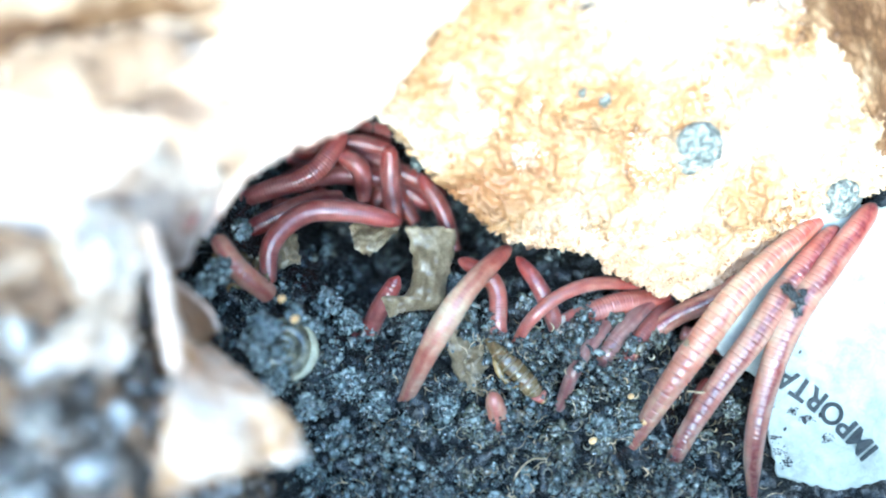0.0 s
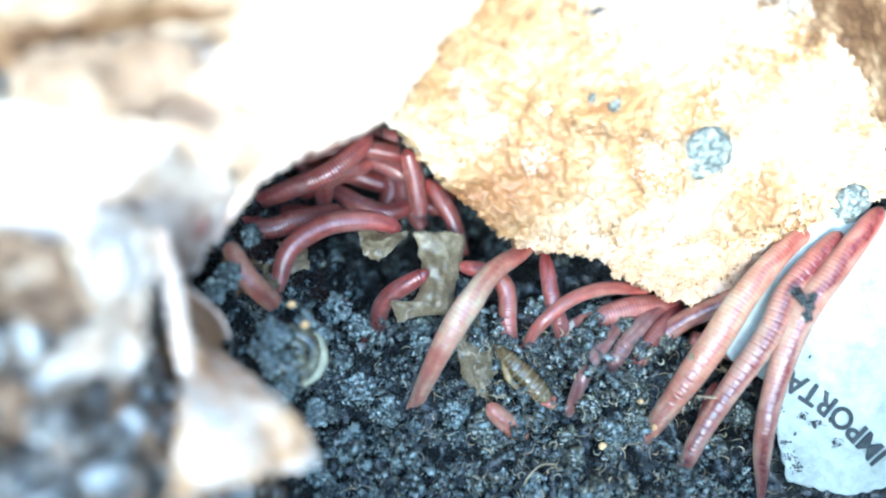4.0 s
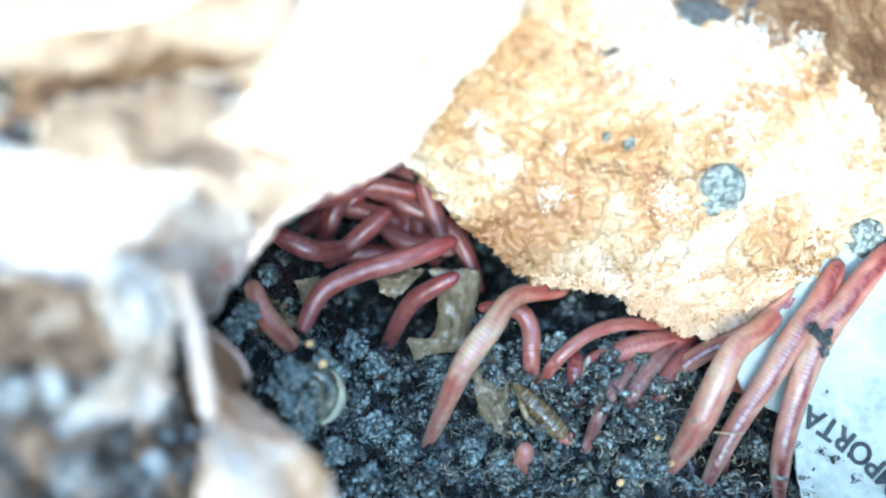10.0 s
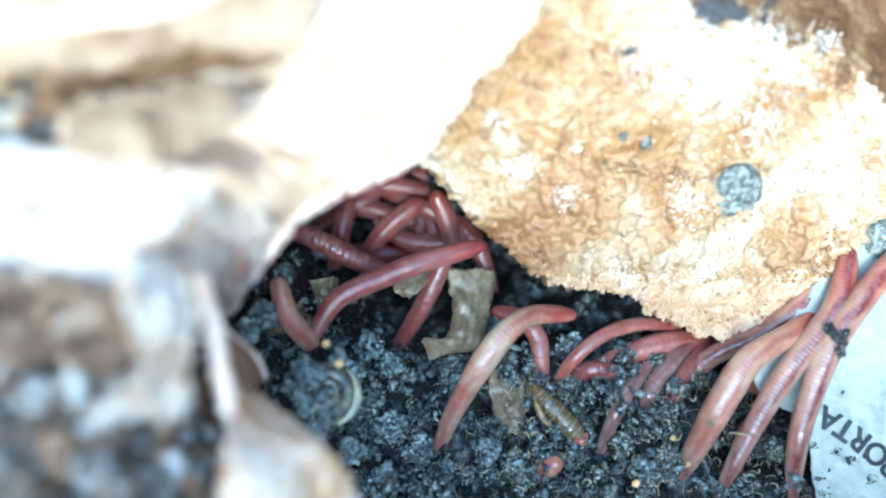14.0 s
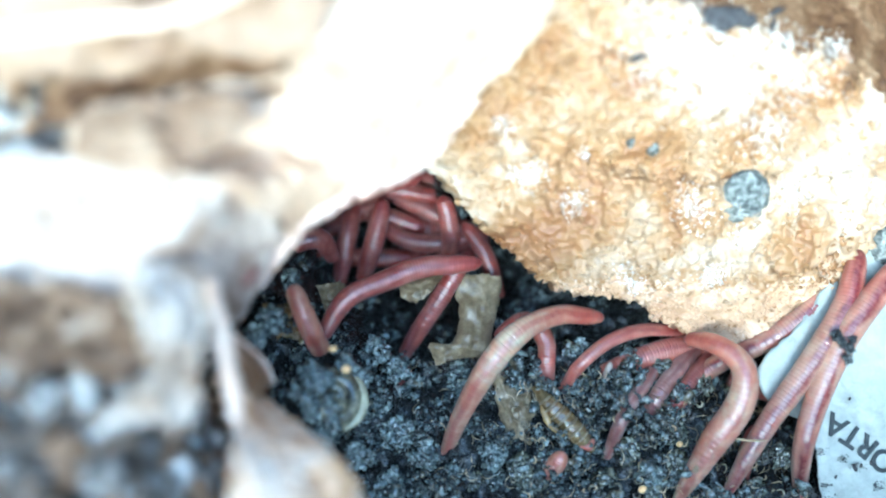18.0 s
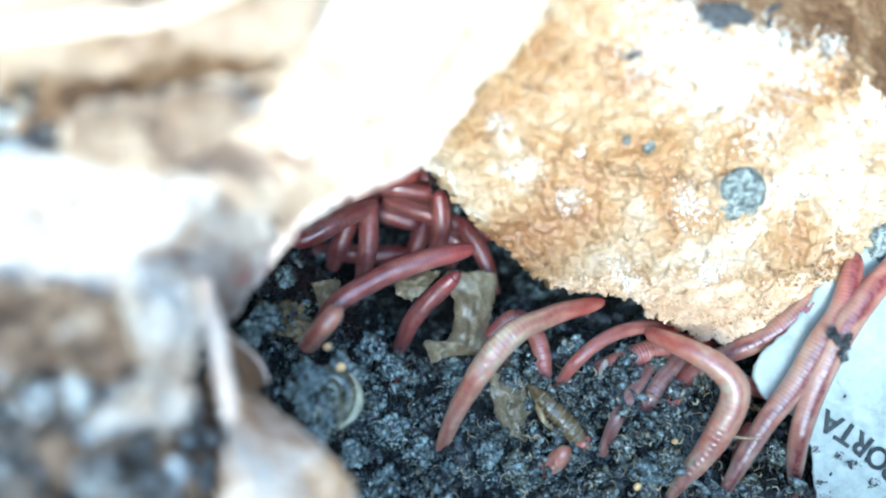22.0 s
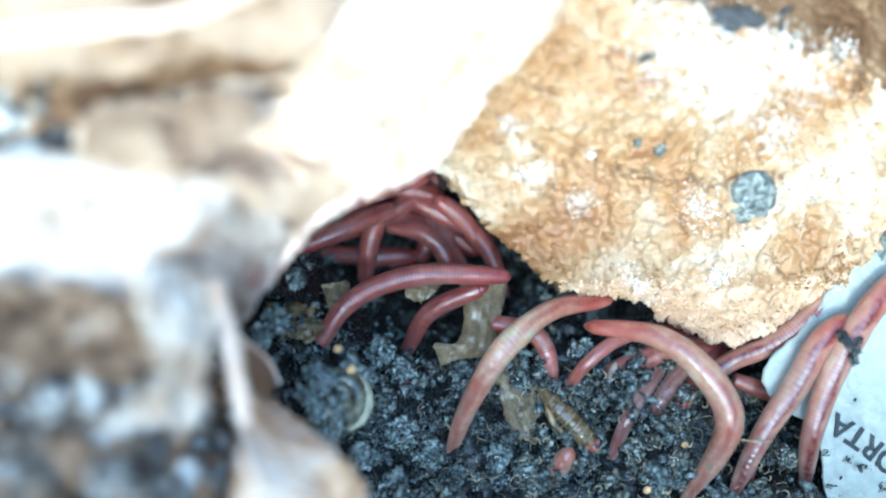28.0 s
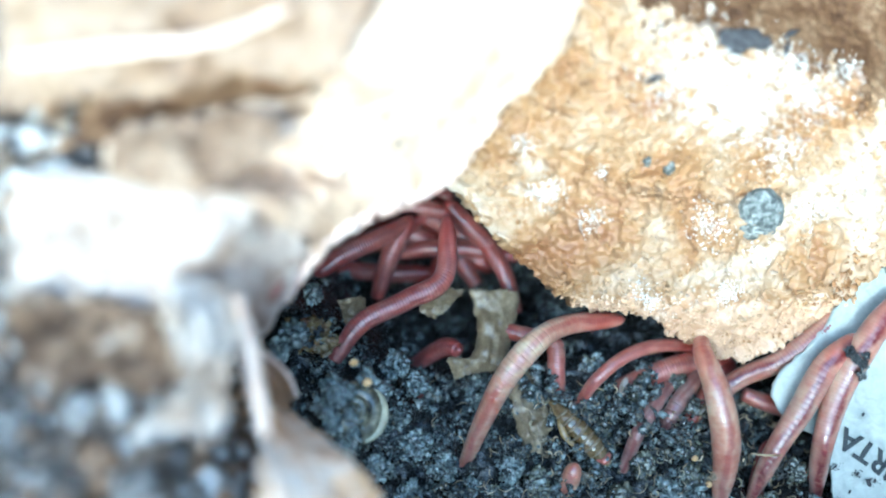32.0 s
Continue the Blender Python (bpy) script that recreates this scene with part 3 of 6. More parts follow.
faces = [(j * NU + i, j * NU + (i + 1) % NU, (j + 1) * NU + (i + 1) % NU, (j + 1) * NU + i) for j in range(len(rows) - 1) for i in range(NU)]
faces += [tuple(reversed(range(NU))), tuple(range((len(rows) - 1) * NU, len(rows) * NU))]
loaf = part("crumb_face", data_mesh("crumb_face", verts, faces), bread_mat, bread)
loaf.data.materials.append(pale_bread_mat)
loaf.data.materials.append(crust_mat)
for f in loaf.data.polygons:
    q = f.center / MM
    if past_crust(q.x + 30, q.y + 12) > -0.3 + 3.5 * wave((q.x, q.y, 0), 5, 23, 5):
        f.material_index = 2
    elif q.y < -16.5 + 3 * wave((q.x, q.y, 0), 5, 3) and q.x > -16:
        f.material_index = 1
top_rows = np.array(verts).reshape(len(rows), NU, 3)[6:] / MM

grain_shapes = lumps(2, 10, 1.1, 4.0)
gp, gs, pale = [], [], []
while len(gp) < 3800:
    j, i = int(rng.integers(0, NV - 8)), int(rng.integers(0, NU))
    p = top_rows[j, i]
    if i > 391 and j < 40 or past_crust(p[0] + 30, p[1] + 12) > -1:
        continue
    if len(gp) > 2900 and not (j < 34 and p[1] < -14):
        continue
    lip = j < 34 + 12 * wave(p, 6, 3) and p[1] < -16
    s = 0.14 + (0.16 if lip else 0.34) * rng.random() ** 1.8
    gp.append(p + np.array([rng.normal() * 0.1, rng.normal() * 0.1, s * rng.uniform(-0.9, -0.35)]))
    gs.append(s)
    pale.append(lip and rng.random() < 0.85)
gp, gs, pale = np.array(gp), np.array(gs), np.array(pale)
part("granular_coat", scatter("granular_coat", gp[~pale], gs[~pale], grain_shapes, rng), grain_mat, bread, "orange, cream and white granules")["kind"] = "stuff"
part("granular_lip", scatter("granular_lip", gp[pale], gs[pale], grain_shapes, rng), pale_grain_coat_mat, bread, "paler cream granules along the hanging lip")["kind"] = "stuff"


def face_point(x, y):
    """The bread's face under a place of the plan (mm, in the bread's space)."""
    d = (top_rows[..., 0] + 30 - x) ** 2 + (top_rows[..., 1] + 12 - y) ** 2
    return top_rows[np.unravel_index(np.argmin(d), d.shape)]


def patch(name, x, y, r, mat, label, tall=0.5, seed=0.0, lobes=0.22):
    """A fuzzy, lobed disc of mould that hugs the bread's face."""
    n, m, verts = 48, 12, []
    c = face_point(x, y)
    for k in range(m):
        s = k / (m - 1)
        for i in range(n):
            a = 2 * math.pi * i / n
            rr = r * s * (1 + lobes * noise.fractal(Vector((math.cos(a) * 1.5 + seed, math.sin(a) * 1.5, seed)), 0.7, 2.0, 3))
            q = np.array([c[0] + rr * math.cos(a), c[1] + rr * math.sin(a), 0])
            b = 0.62 * (q[1] - c[1]) - 0.1 * (q[0] - c[0])
            q[2] = c[2] + b + tall * (1 - s ** 4) + 0.3 * wave(q, 0.8, seed) * (1 - s ** 3) - 0.5 * s ** 6
            verts.append(q * MM)
    faces = [(k * n + i, k * n + (i + 1) % n, (k + 1) * n + (i + 1) % n, (k + 1) * n + i) for k in range(m - 1) for i in range(n)]
    return part(name, data_mesh(name, verts, faces), mat, bread, label)


patch("mould_spot", *(38.0, 6.1, 6.5)[:2], 3.3, mould_mat, "round grey-blue mould spot", 1.5, 1.0, 0.06)
patch("mould_spot", *(58.7, 0.8, 3.0)[:2], 2.6, mould_mat, "dark grey mould spot at the edge", 0.9, 5.0, 0.15)
patch("mould_spot", *(25.1, 11.3, 13.0)[:2], 0.8, mould_mat, "tiny blue-grey mould spot", 0.6, 8.0)
patch("mould_spot", *(22.4, 12.1, 13.0)[:2], 0.6, mould_mat, "tiny blue-grey mould spot", 0.6, 11.0)
fluff_shapes = lumps(1, 6, 0.5, 31.0)
# The big dense patches near the top paint the bread's highlight; small ones are mould.
for x, y, r, n in ((*(31.1, 4.8, 6.0)[:2], 2.2, 60), (*(9.7, 8.2, 9.0)[:2], 1.7, 46), (*(34.6, -3.4, 0.0)[:2], 1.5, 44), (*(39.3, 13.1, 10.0)[:2], 2.4, 80), (*(38.7, 20.6, 14.0)[:2], 3.0, 110), (*(43.4, 18.4, 12.0)[:2], 2.6, 45),
                   (*(44.0, 7.0, 8.0)[:2], 2.0, 60), (*(15.5, 5.1, 8.0)[:2], 1.3, 30), (*(16.6, 10.8, 12.0)[:2], 0.6, 10), (*(22.7, -3.3, 3.0)[:2], 1.0, 24), (*(27.0, 20.7, 16.0)[:2], 4.5, 230), (*(32.0, 19.2, 14.0)[:2], 3.2, 260), (*(33.6, 17.0, 14.0)[:2], 3.5, 130), (*(6.6, 13.0, 13.0)[:2], 1.2, 22),
                   (*(46.4, 22.8, 14.0)[:2], 1.6, 18), (*(24.3, -4.7, 2.0)[:2], 0.9, 20), (*(38.1, 1.0, 4.0)[:2], 1.2, 26), (*(49.4, 14.1, 9.0)[:2], 1.2, 10)):
    n = int(n * (16 if n > 100 else 9))
    at = [face_point(x + rng.normal() * r * 0.7, y + rng.normal() * r * 0.6) + np.array([rng.normal(), rng.normal(), 0]) * 0.12 for _ in range(n)]
    size = 0.05 + 0.1 * rng.random(n) ** 2
    part("white_mould", scatter("white_mould", np.array(at) + np.array([0, 0, 0.06]), size, fluff_shapes, rng), mould_and_highlight_mat, bread, "patch of powdery white mould and painted highlight")["kind"] = "stuff"

for q, turn in (((21.7, 19.9, 17.5), 20), ((38.4, 24.6, 22.5), 75), ((38.8, 26.2, 25.0), 30)):
    f = part("husk_fleck", tube("husk_fleck", [(-1.1, 0, 0), (0, 0.1, 0.2), (1.2, 0, 0)], [0.12, 0.42, 0.12], 14, 6), dark_mould_mat)
    tagged(f, "thin dark husk fleck stuck on the bread", "fleck", "flecks on the bread")
    p = face_point(q[0], q[1])
    f.matrix_world = pose(q[0] * MM, q[1] * MM, (p[2] + 2.35) * MM, 0, 0, turn)


def pebble(name, label, category, q, rx, ry, rz, mat, turn=0, group=""):
    bm = bmesh.new()
    bmesh.ops.create_icosphere(bm, subdivisions=3, radius=1)
    for v in bm.verts:
        v.co *= 1 + 0.1 * noise.noise(v.co * 2 + Vector(q))
        v.co = Vector((v.co.x * rx, v.co.y * ry, v.co.z * rz)) * MM
    ob = part(name, bm, mat)
    smooth(ob.data)
    ob.matrix_world = pose(q[0] * MM, q[1] * MM, q[2] * MM, 0, 0, turn)
    return tagged(ob, label, category, group)


# ---- leaves on the heap ----
def leaf(label, edge, back, mat, nu=80, nv=40, ribs=(), **more):
    o = np.array(edge[len(edge) // 2])
    ob = thing("dry_leaf", label, "leaf", o, "dead leaves round the hollow")
    part("blade", loft("blade", [np.array(q) - o for q in edge], [np.array(q) - o for q in back], nu, nv, **more), mat, ob)
    blade = ob.children[0].data
    at = np.array([v.co[:] for v in blade.vertices][:nu * nv]).reshape(nv, nu, 3) / MM + np.array([0, 0, 0.08])
    midrib = part("midrib", tube("midrib", at[nv // 2, 2:-2:max(1, nu // 10)], [0.3, 0.42, 0.2], 40, 8, 0.2), mat, ob)
    for k in range(6):
        i = int(nu * (k + 1) / 7.5)
        for side in (0.12, 0.88):
            js = np.linspace(nv // 2, side * nv, 6).astype(int)
            part("vein", tube("vein", [at[j, min(nu - 2, i + int(abs(j - nv // 2) * nu / nv * 0.35))] for j in js], [0.22, 0.18, 0.08], 20, 6, 0.2), mat, midrib)
    for points, radii in ribs:
        part("rib", tube("rib", [np.array(q) - o for q in points], radii, 50, 8, 0.3), rib_mat, ob, "pale raised rib")
    return ob


pale_leaf = leaf("large pale dry leaf arching over the hollow",
     [(12.4, 26.5, 30.0), (10.5, 21.5, 27.5), (6.6, 17.7, 25.5), (4.1, 15.1, 24.5), (0.9, 11.5, 23.5), (-2.7, 7.5, 23.0), (-5.9, 5.4, 24.0), (-11.3, 2.9, 26.0), (-14.8, 0.3, 27.0), (-16.8, -1.8, 27.0)],
     [(-7.7, 26.2, 43.0), (-11.8, 17.3, 43.0), (-14.8, 12.7, 41.5), (-16.6, 11.0, 40.0), (-23.9, 10.3, 39.5), (-33.4, 7.9, 41.0), (-35.2, 4.1, 42.0), (-28.3, 1.5, 43.0), (-22.1, 0.8, 41.0), (-18.5, -1.0, 34.0)],
     leaf_mat, 120, 60, ruffle=1.3, size=9, bulge=1.5, seed=1.0, fray=0.7)
leaf("part of a dry leaf bent down the heap, greyed for shade",
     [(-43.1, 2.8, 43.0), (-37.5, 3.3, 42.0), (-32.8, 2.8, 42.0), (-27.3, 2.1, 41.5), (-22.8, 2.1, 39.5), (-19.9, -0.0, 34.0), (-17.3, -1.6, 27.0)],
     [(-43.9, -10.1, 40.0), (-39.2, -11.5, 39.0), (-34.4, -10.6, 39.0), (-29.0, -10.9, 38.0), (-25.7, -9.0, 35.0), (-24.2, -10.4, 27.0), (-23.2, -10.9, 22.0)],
     shaded_leaf_mat, 80, 40, ruffle=1.0, size=6, bulge=1.0, seed=7.0, fray=0.5)
leaf("curled leaf edge with a reddish inner side",
     [(-17.1, -1.7, 26.0), (-19.1, -4.0, 24.0), (-21.1, -7.2, 23.0), (-23.7, -10.6, 20.0)],
     [(-22.2, -3.1, 27.0), (-23.2, -6.2, 28.0), (-24.1, -8.5, 27.0), (-25.1, -11.8, 22.0)],
     rim_leaf_mat, 50, 20, ruffle=0.6, size=3, bulge=2.2, seed=12.0, fray=0.4)
leaf("crumpled brown leaf with a pale midrib",
     [(-24.4, -7.7, 31.0), (-24.2, -11.0, 28.0), (-23.7, -14.3, 24.0), (-22.7, -16.4, 21.0), (-20.3, -19.6, 17.0), (-17.0, -21.4, 23.0), (-13.1, -23.7, 27.0), (-9.8, -26.8, 29.0), (-8.1, -30.1, 30.0)],
     [(-24.6, -8.4, 32.0), (-23.9, -12.9, 31.0), (-22.9, -16.3, 31.0), (-21.7, -19.0, 32.0), (-21.1, -21.7, 33.0), (-20.9, -24.3, 35.0), (-20.6, -26.7, 37.0), (-20.5, -30.0, 39.0), (-20.7, -32.7, 40.0)],
     brown_leaf_mat, 110, 40, [([(-23.8, -7.4, 33.5), (-23.0, -11.3, 32.5), (-22.1, -15.7, 32.5), (-20.4, -21.1, 34.5)], [0.7, 1.0, 1.05, 0.7])],
     ruffle=1.6, size=7, bulge=1.0, seed=3.0, fray=0.6)
leaf("tan curled flap of leaf beside the shell",
     [(-23.6, -12.2, 24.0), (-22.5, -13.4, 22.0), (-20.9, -15.3, 19.0), (-20.0, -17.5, 18.0)], [(-23.0, -14.5, 28.0), (-22.2, -16.2, 27.0), (-21.4, -18.1, 26.0), (-20.5, -19.4, 24.0)],
     amber_leaf_mat, 40, 20, [([(-23.6, -12.2, 24.3), (-22.5, -13.4, 22.3), (-20.9, -15.3, 19.3), (-20.0, -17.5, 18.3)], [0.2, 0.3, 0.3, 0.2])], ruffle=0.5, size=3, bulge=1.2, seed=19.0, fray=0.5)
leaf("sunlit pale scrap of leaf on the heap",
     [(-24.7, -6.6, 41.0), (-22.9, -9.8, 40.0), (-22.8, -13.9, 40.0), (-23.3, -16.9, 39.0), (-23.3, -19.5, 38.0), (-25.0, -21.4, 40.0)],
     [(-29.4, -8.1, 44.0), (-26.4, -11.4, 45.0), (-26.3, -14.0, 45.0), (-25.3, -15.9, 43.0), (-27.5, -18.4, 45.0), (-29.9, -20.8, 44.0)],
     white_leaf_mat, 60, 30, ruffle=2.6, size=4, seed=17.0, fray=1.2)
leaf("brown crumpled piece of leaf lying on the heap",
     [(-43.0, -8.6, 42.5), (-38.5, -8.2, 42.0), (-34.0, -8.8, 41.5), (-30.0, -9.6, 41.5), (-26.6, -10.6, 41.0)],
     [(-42.0, -16.4, 42.0), (-38.0, -17.0, 41.5), (-34.0, -16.2, 41.5), (-30.4, -17.4, 41.0), (-27.0, -16.8, 40.5)],
     blotched_leaf_mat, 70, 40, ruffle=2.2, size=4, bulge=0.8, seed=83.0, fray=1.2)
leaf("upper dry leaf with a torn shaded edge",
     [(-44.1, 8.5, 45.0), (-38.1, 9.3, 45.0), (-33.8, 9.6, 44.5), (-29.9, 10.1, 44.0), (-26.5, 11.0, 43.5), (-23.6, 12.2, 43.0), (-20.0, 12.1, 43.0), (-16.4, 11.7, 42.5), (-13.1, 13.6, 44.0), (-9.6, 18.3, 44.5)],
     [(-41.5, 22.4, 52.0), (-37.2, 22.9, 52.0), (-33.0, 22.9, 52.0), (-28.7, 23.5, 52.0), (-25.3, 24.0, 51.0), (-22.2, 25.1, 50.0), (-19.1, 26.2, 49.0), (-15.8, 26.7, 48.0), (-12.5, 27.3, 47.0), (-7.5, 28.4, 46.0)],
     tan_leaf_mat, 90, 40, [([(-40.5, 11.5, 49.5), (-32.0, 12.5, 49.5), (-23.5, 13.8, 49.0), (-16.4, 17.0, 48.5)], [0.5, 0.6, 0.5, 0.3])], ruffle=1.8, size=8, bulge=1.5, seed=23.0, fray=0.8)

# Dark sheet laid in the gap to stand in for the crevice's shade.
leaf("dark brown sheet standing in for the crevice's shade",
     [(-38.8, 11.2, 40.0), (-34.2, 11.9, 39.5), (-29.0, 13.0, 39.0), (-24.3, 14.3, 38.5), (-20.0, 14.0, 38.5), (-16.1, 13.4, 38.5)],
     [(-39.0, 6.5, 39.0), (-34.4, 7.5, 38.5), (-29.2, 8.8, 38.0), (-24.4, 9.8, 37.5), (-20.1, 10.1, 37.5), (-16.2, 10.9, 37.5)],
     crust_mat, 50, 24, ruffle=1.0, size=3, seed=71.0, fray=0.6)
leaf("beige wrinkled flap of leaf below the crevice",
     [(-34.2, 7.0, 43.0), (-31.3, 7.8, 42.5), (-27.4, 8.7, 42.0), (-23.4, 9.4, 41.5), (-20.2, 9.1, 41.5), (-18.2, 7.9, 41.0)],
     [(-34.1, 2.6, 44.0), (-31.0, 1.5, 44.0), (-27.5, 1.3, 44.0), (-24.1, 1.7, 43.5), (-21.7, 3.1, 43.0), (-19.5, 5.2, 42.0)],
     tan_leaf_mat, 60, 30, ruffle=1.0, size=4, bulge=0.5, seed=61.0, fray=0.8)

for q, r in (((0.3, 16.0, 26.0), 0.8), ((-0.8, 16.1, 27.0), 0.5), ((-13.6, 4.9, 39.5), 1.0), ((-12.8, 4.4, 39.2), 0.7), ((-5.0, 14.4, 31.5), 0.5), ((-8.0, 9.2, 30.5), 0.5), ((-21.4, -2.7, 41.0), 0.45), ((-10.8, 12.6, 37.5), 0.5)):
    pebble("dirt_speck", "small pale grey speck of dirt on leaf", "dirt speck", q, r, r * 0.7, 0.25, mould_mat if r < 0.9 else mould_and_highlight_mat, 25, "specks on the leaves")
for q, r in (((32.0, 24.7, 24.2), 1.5), ((33.5, 25.1, 24.3), 1.2), ((30.7, 25.3, 25.0), 1.1), ((35.0, 24.7, 23.6), 0.9)):
    pebble("dark_mould", "dark grey furry mould on the crust", "mould", (q[0], q[1], face_point(q[0], q[1])[2] + 2.2), r * 1.3, r, 0.5, dark_mould_mat, 30 * r, "mould on the crust")
part("torn_rim", tube("torn_rim", [np.array(q) - np.array(pale_leaf.location) / MM for q in ((3.2, 13.9, 23.8), (0.6, 11.2, 22.8), (-2.5, 7.8, 22.2), (-6.0, 5.5, 23.0), (-11.4, 2.9, 25.0), (-14.8, 0.4, 26.0), (-16.9, -1.7, 26.0), (-19.1, -4.2, 23.5), (-21.0, -7.0, 22.5))], [0.25, 0.5, 0.8, 0.95, 1.0, 0.95, 0.8, 0.6, 0.3], 120, 10, 0.9), rim_leaf_mat, pale_leaf, "thickened pinkish-brown torn rim")
fold = part("leaf_fold", tube("leaf_fold", [(-20.5, -4.6, 27.0), (-21.1, -6.1, 28.0), (-22.0, -7.5, 27.5)], [0.3, 0.7, 0.25], 20, 8, 0.3), worm_red)
tagged(fold, "reddish slit in the curled leaf edge", "leaf fold")

# ---- white label ----
tag = thing("label", "white paper label with black print, dirty edge", "label", (54.4, -21.0, -2.6))
TAG = np.array((54.4, -21.0, -2.6))


def tag_z(x, y):
    return 0.8 * math.exp(-((x - 6) / 14) ** 2 - ((y - 2) / 14) ** 2) + 0.12 * (y + 6)


sheet = loft("paper", [np.array(q) * (1, 1, 0) - TAG * (1, 1, 0) for q in ((50.5, -36.1, -2.6), (49.2, -30.7, -2.6), (48.8, -27.0, -2.6), (47.1, -22.9, -2.6), (42.7, -19.9, -2.6), (41.1, -16.5, -2.6), (42.6, -13.5, -2.6), (47.4, -8.9, -2.6), (50.5, -4.3, -2.0), (55.4, 0.4, -2.0))],
             [np.array(q) * (1, 1, 0) - TAG * (1, 1, 0) for q in ((57.9, -37.9, -2.6), (62.4, -37.2, -2.6), (67.0, -35.8, -2.6), (70.2, -32.9, -2.6), (72.1, -28.4, -2.6), (72.4, -24.0, -2.6), (72.0, -19.5, -2.6), (70.3, -11.9, -2.6), (68.9, -5.8, -2.0), (67.0, -0.4, -2.0))],
             90, 50, 0.25, 5, 0.0, 31.0, 0.35, 0.35)
for v in sheet.vertices:
    v.co.z += tag_z(v.co.x / MM, v.co.y / MM) * MM
paper = part("paper", sheet, label_mat, tag)
words = bpy.data.curves.new("words", "FONT")
words.body, words.size, words.extrude, words.space_character = "IMPORTA", 4.1 * MM, 0.05 * MM, 1.0
words.align_x, words.offset = "RIGHT", 0.09 * MM
ob = new("words", words)
ink = bpy.data.meshes.new_from_object(ob)
bpy.data.objects.remove(ob)
a = np.array((50.7, -21.2, -2.6)) - TAG
for v in ink.vertices:
    along, bend = v.co.x / MM, radians(151 + 1.3 * v.co.x / MM)
    mid = radians(151 + 0.65 * along)
    v.co = Vector((a[0] + along * math.cos(mid) - v.co.y / MM * math.sin(bend), a[1] + along * math.sin(mid) + v.co.y / MM * math.cos(bend), v.co.z / MM)) * MM
    v.co.z += (tag_z(v.co.x / MM, v.co.y / MM) + 0.25 + 0.25 * wave((v.co.x / MM, v.co.y / MM, 0), 5, 31.0)) * MM
bm = bmesh.new()
bm.from_mesh(ink)
bmesh.ops.remove_doubles(bm, verts=bm.verts, dist=0.002 * MM)
left = set(bm.verts)
while left:
    group, edge = set(), {next(iter(left))}
    while edge:
        group |= edge
        edge = {e.other_vert(v) for v in edge for e in v.link_edges} - group
    left -= group
    one = bm.copy()
    one.verts.ensure_lookup_table()
    bm.verts.index_update()
    keep_at = {v.index for v in group}
    bmesh.ops.delete(one, geom=[v for v in one.verts if v.index not in keep_at], context="VERTS")
    part("letter", one, ink_mat, paper, "black printed capital")
bm.free()
for q, r in (((52.0, -27.3, -1.4), 0.16), ((53.4, -28.5, -1.3), 0.28), ((54.2, -28.2, -1.3), 0.18), ((55.5, -27.8, -1.2), 0.2), ((51.0, -29.7, -1.8), 0.15), ((53.0, -19.5, -0.8), 0.14)):
    pebble("dirt_speck", "dark speck of wet dirt on the label", "dirt speck", q, r * 1.9, r, 0.12, dark_mould_mat, 400 * r, "specks on the label")

smear_at = []
for x, y, r in ((50.4, -33.0, 0.9), (51.6, -34.2, 0.8), (49.9, -30.8, 0.6), (56.9, -31.0, 0.7), (54.2, -28.3, 0.8), (52.2, -27.4, 0.5), (49.4, -26.4, 0.5)):
    smear_at += [(x + rng.normal() * r * 0.6, y + rng.normal() * r * 0.45) for _ in range(int(60 * r))]
smear = part("dirt_smear", scatter("dirt_smear", np.array([(x, y, -2.6 + tag_z(x - TAG[0], y - TAG[1]) + 0.22) for x, y in smear_at]), rng.uniform(0.03, 0.1, len(smear_at)), grit_shapes, rng), dark_mould_mat)
tagged(smear, "fine wet dirt smeared over the label's lower edge", "dirt", kind="stuff")

# ---- small things in the hollow ----
shell = thing("snail_shell", "small coiled grey-yellow snail shell, dirty with soil", "snail shell", (-15.1, -19.3, 5.8))
verts, faces, turns, steps, sides = [], [], 2.3, 110, 16
for i in range(steps):
    u = i / (steps - 1)
    a = -u * turns * 2 * math.pi + 0.6
    r, w = 0.3 + 2.6 * u ** 1.25, 0.3 + 1.05 * u ** 1.1
    for k in range(sides):
        b = 2 * math.pi * k / sides
        rr = r + w * math.cos(b)
        verts.append(np.array([rr * math.cos(a), rr * math.sin(a), 1.1 * w * math.sin(b) + 0.9 * (1 - u)]) * MM)
for i in range(steps - 1):
    for k in range(sides):
        faces.append((i * sides + k, i * sides + (k + 1) % sides, (i + 1) * sides + (k + 1) % sides, (i + 1) * sides + k))
faces += [tuple(range(sides)), tuple(reversed(range((steps - 1) * sides, steps * sides)))]
coil = part("coil", data_mesh("coil", verts, faces), shell_mat, shell)
edge = []
for b in np.linspace(-1.22, 0.9, 11):
    u = (0.6 - b + 4 * math.pi) / (turns * 2 * math.pi)
    r, w = 0.3 + 2.6 * u ** 1.25, 0.3 + 1.05 * u ** 1.1
    edge.append(((r + 0.8 * w) * math.cos(b), (r + 0.8 * w) * math.sin(b), 0.62 * w))
part("lip", tube("lip", edge, [0.2, 0.5, 0.62, 0.5, 0.15], 40, 8), lip_mat, coil, "pale yellowish rounded lip of the opening")
shell.scale = (1.14, 1.14, 1.14)
shell.rotation_euler = (radians(-14), radians(16), 0)


def scrap(name, label, edge, back, mat, category, **more):
    o = np.array(edge[len(edge) // 2])
    ob = thing(name, label, category, o)
    part("skin", loft("skin", [np.array(q) - o for q in edge], [np.array(q) - o for q in back], 40, 24, **more), mat, ob)
    return ob


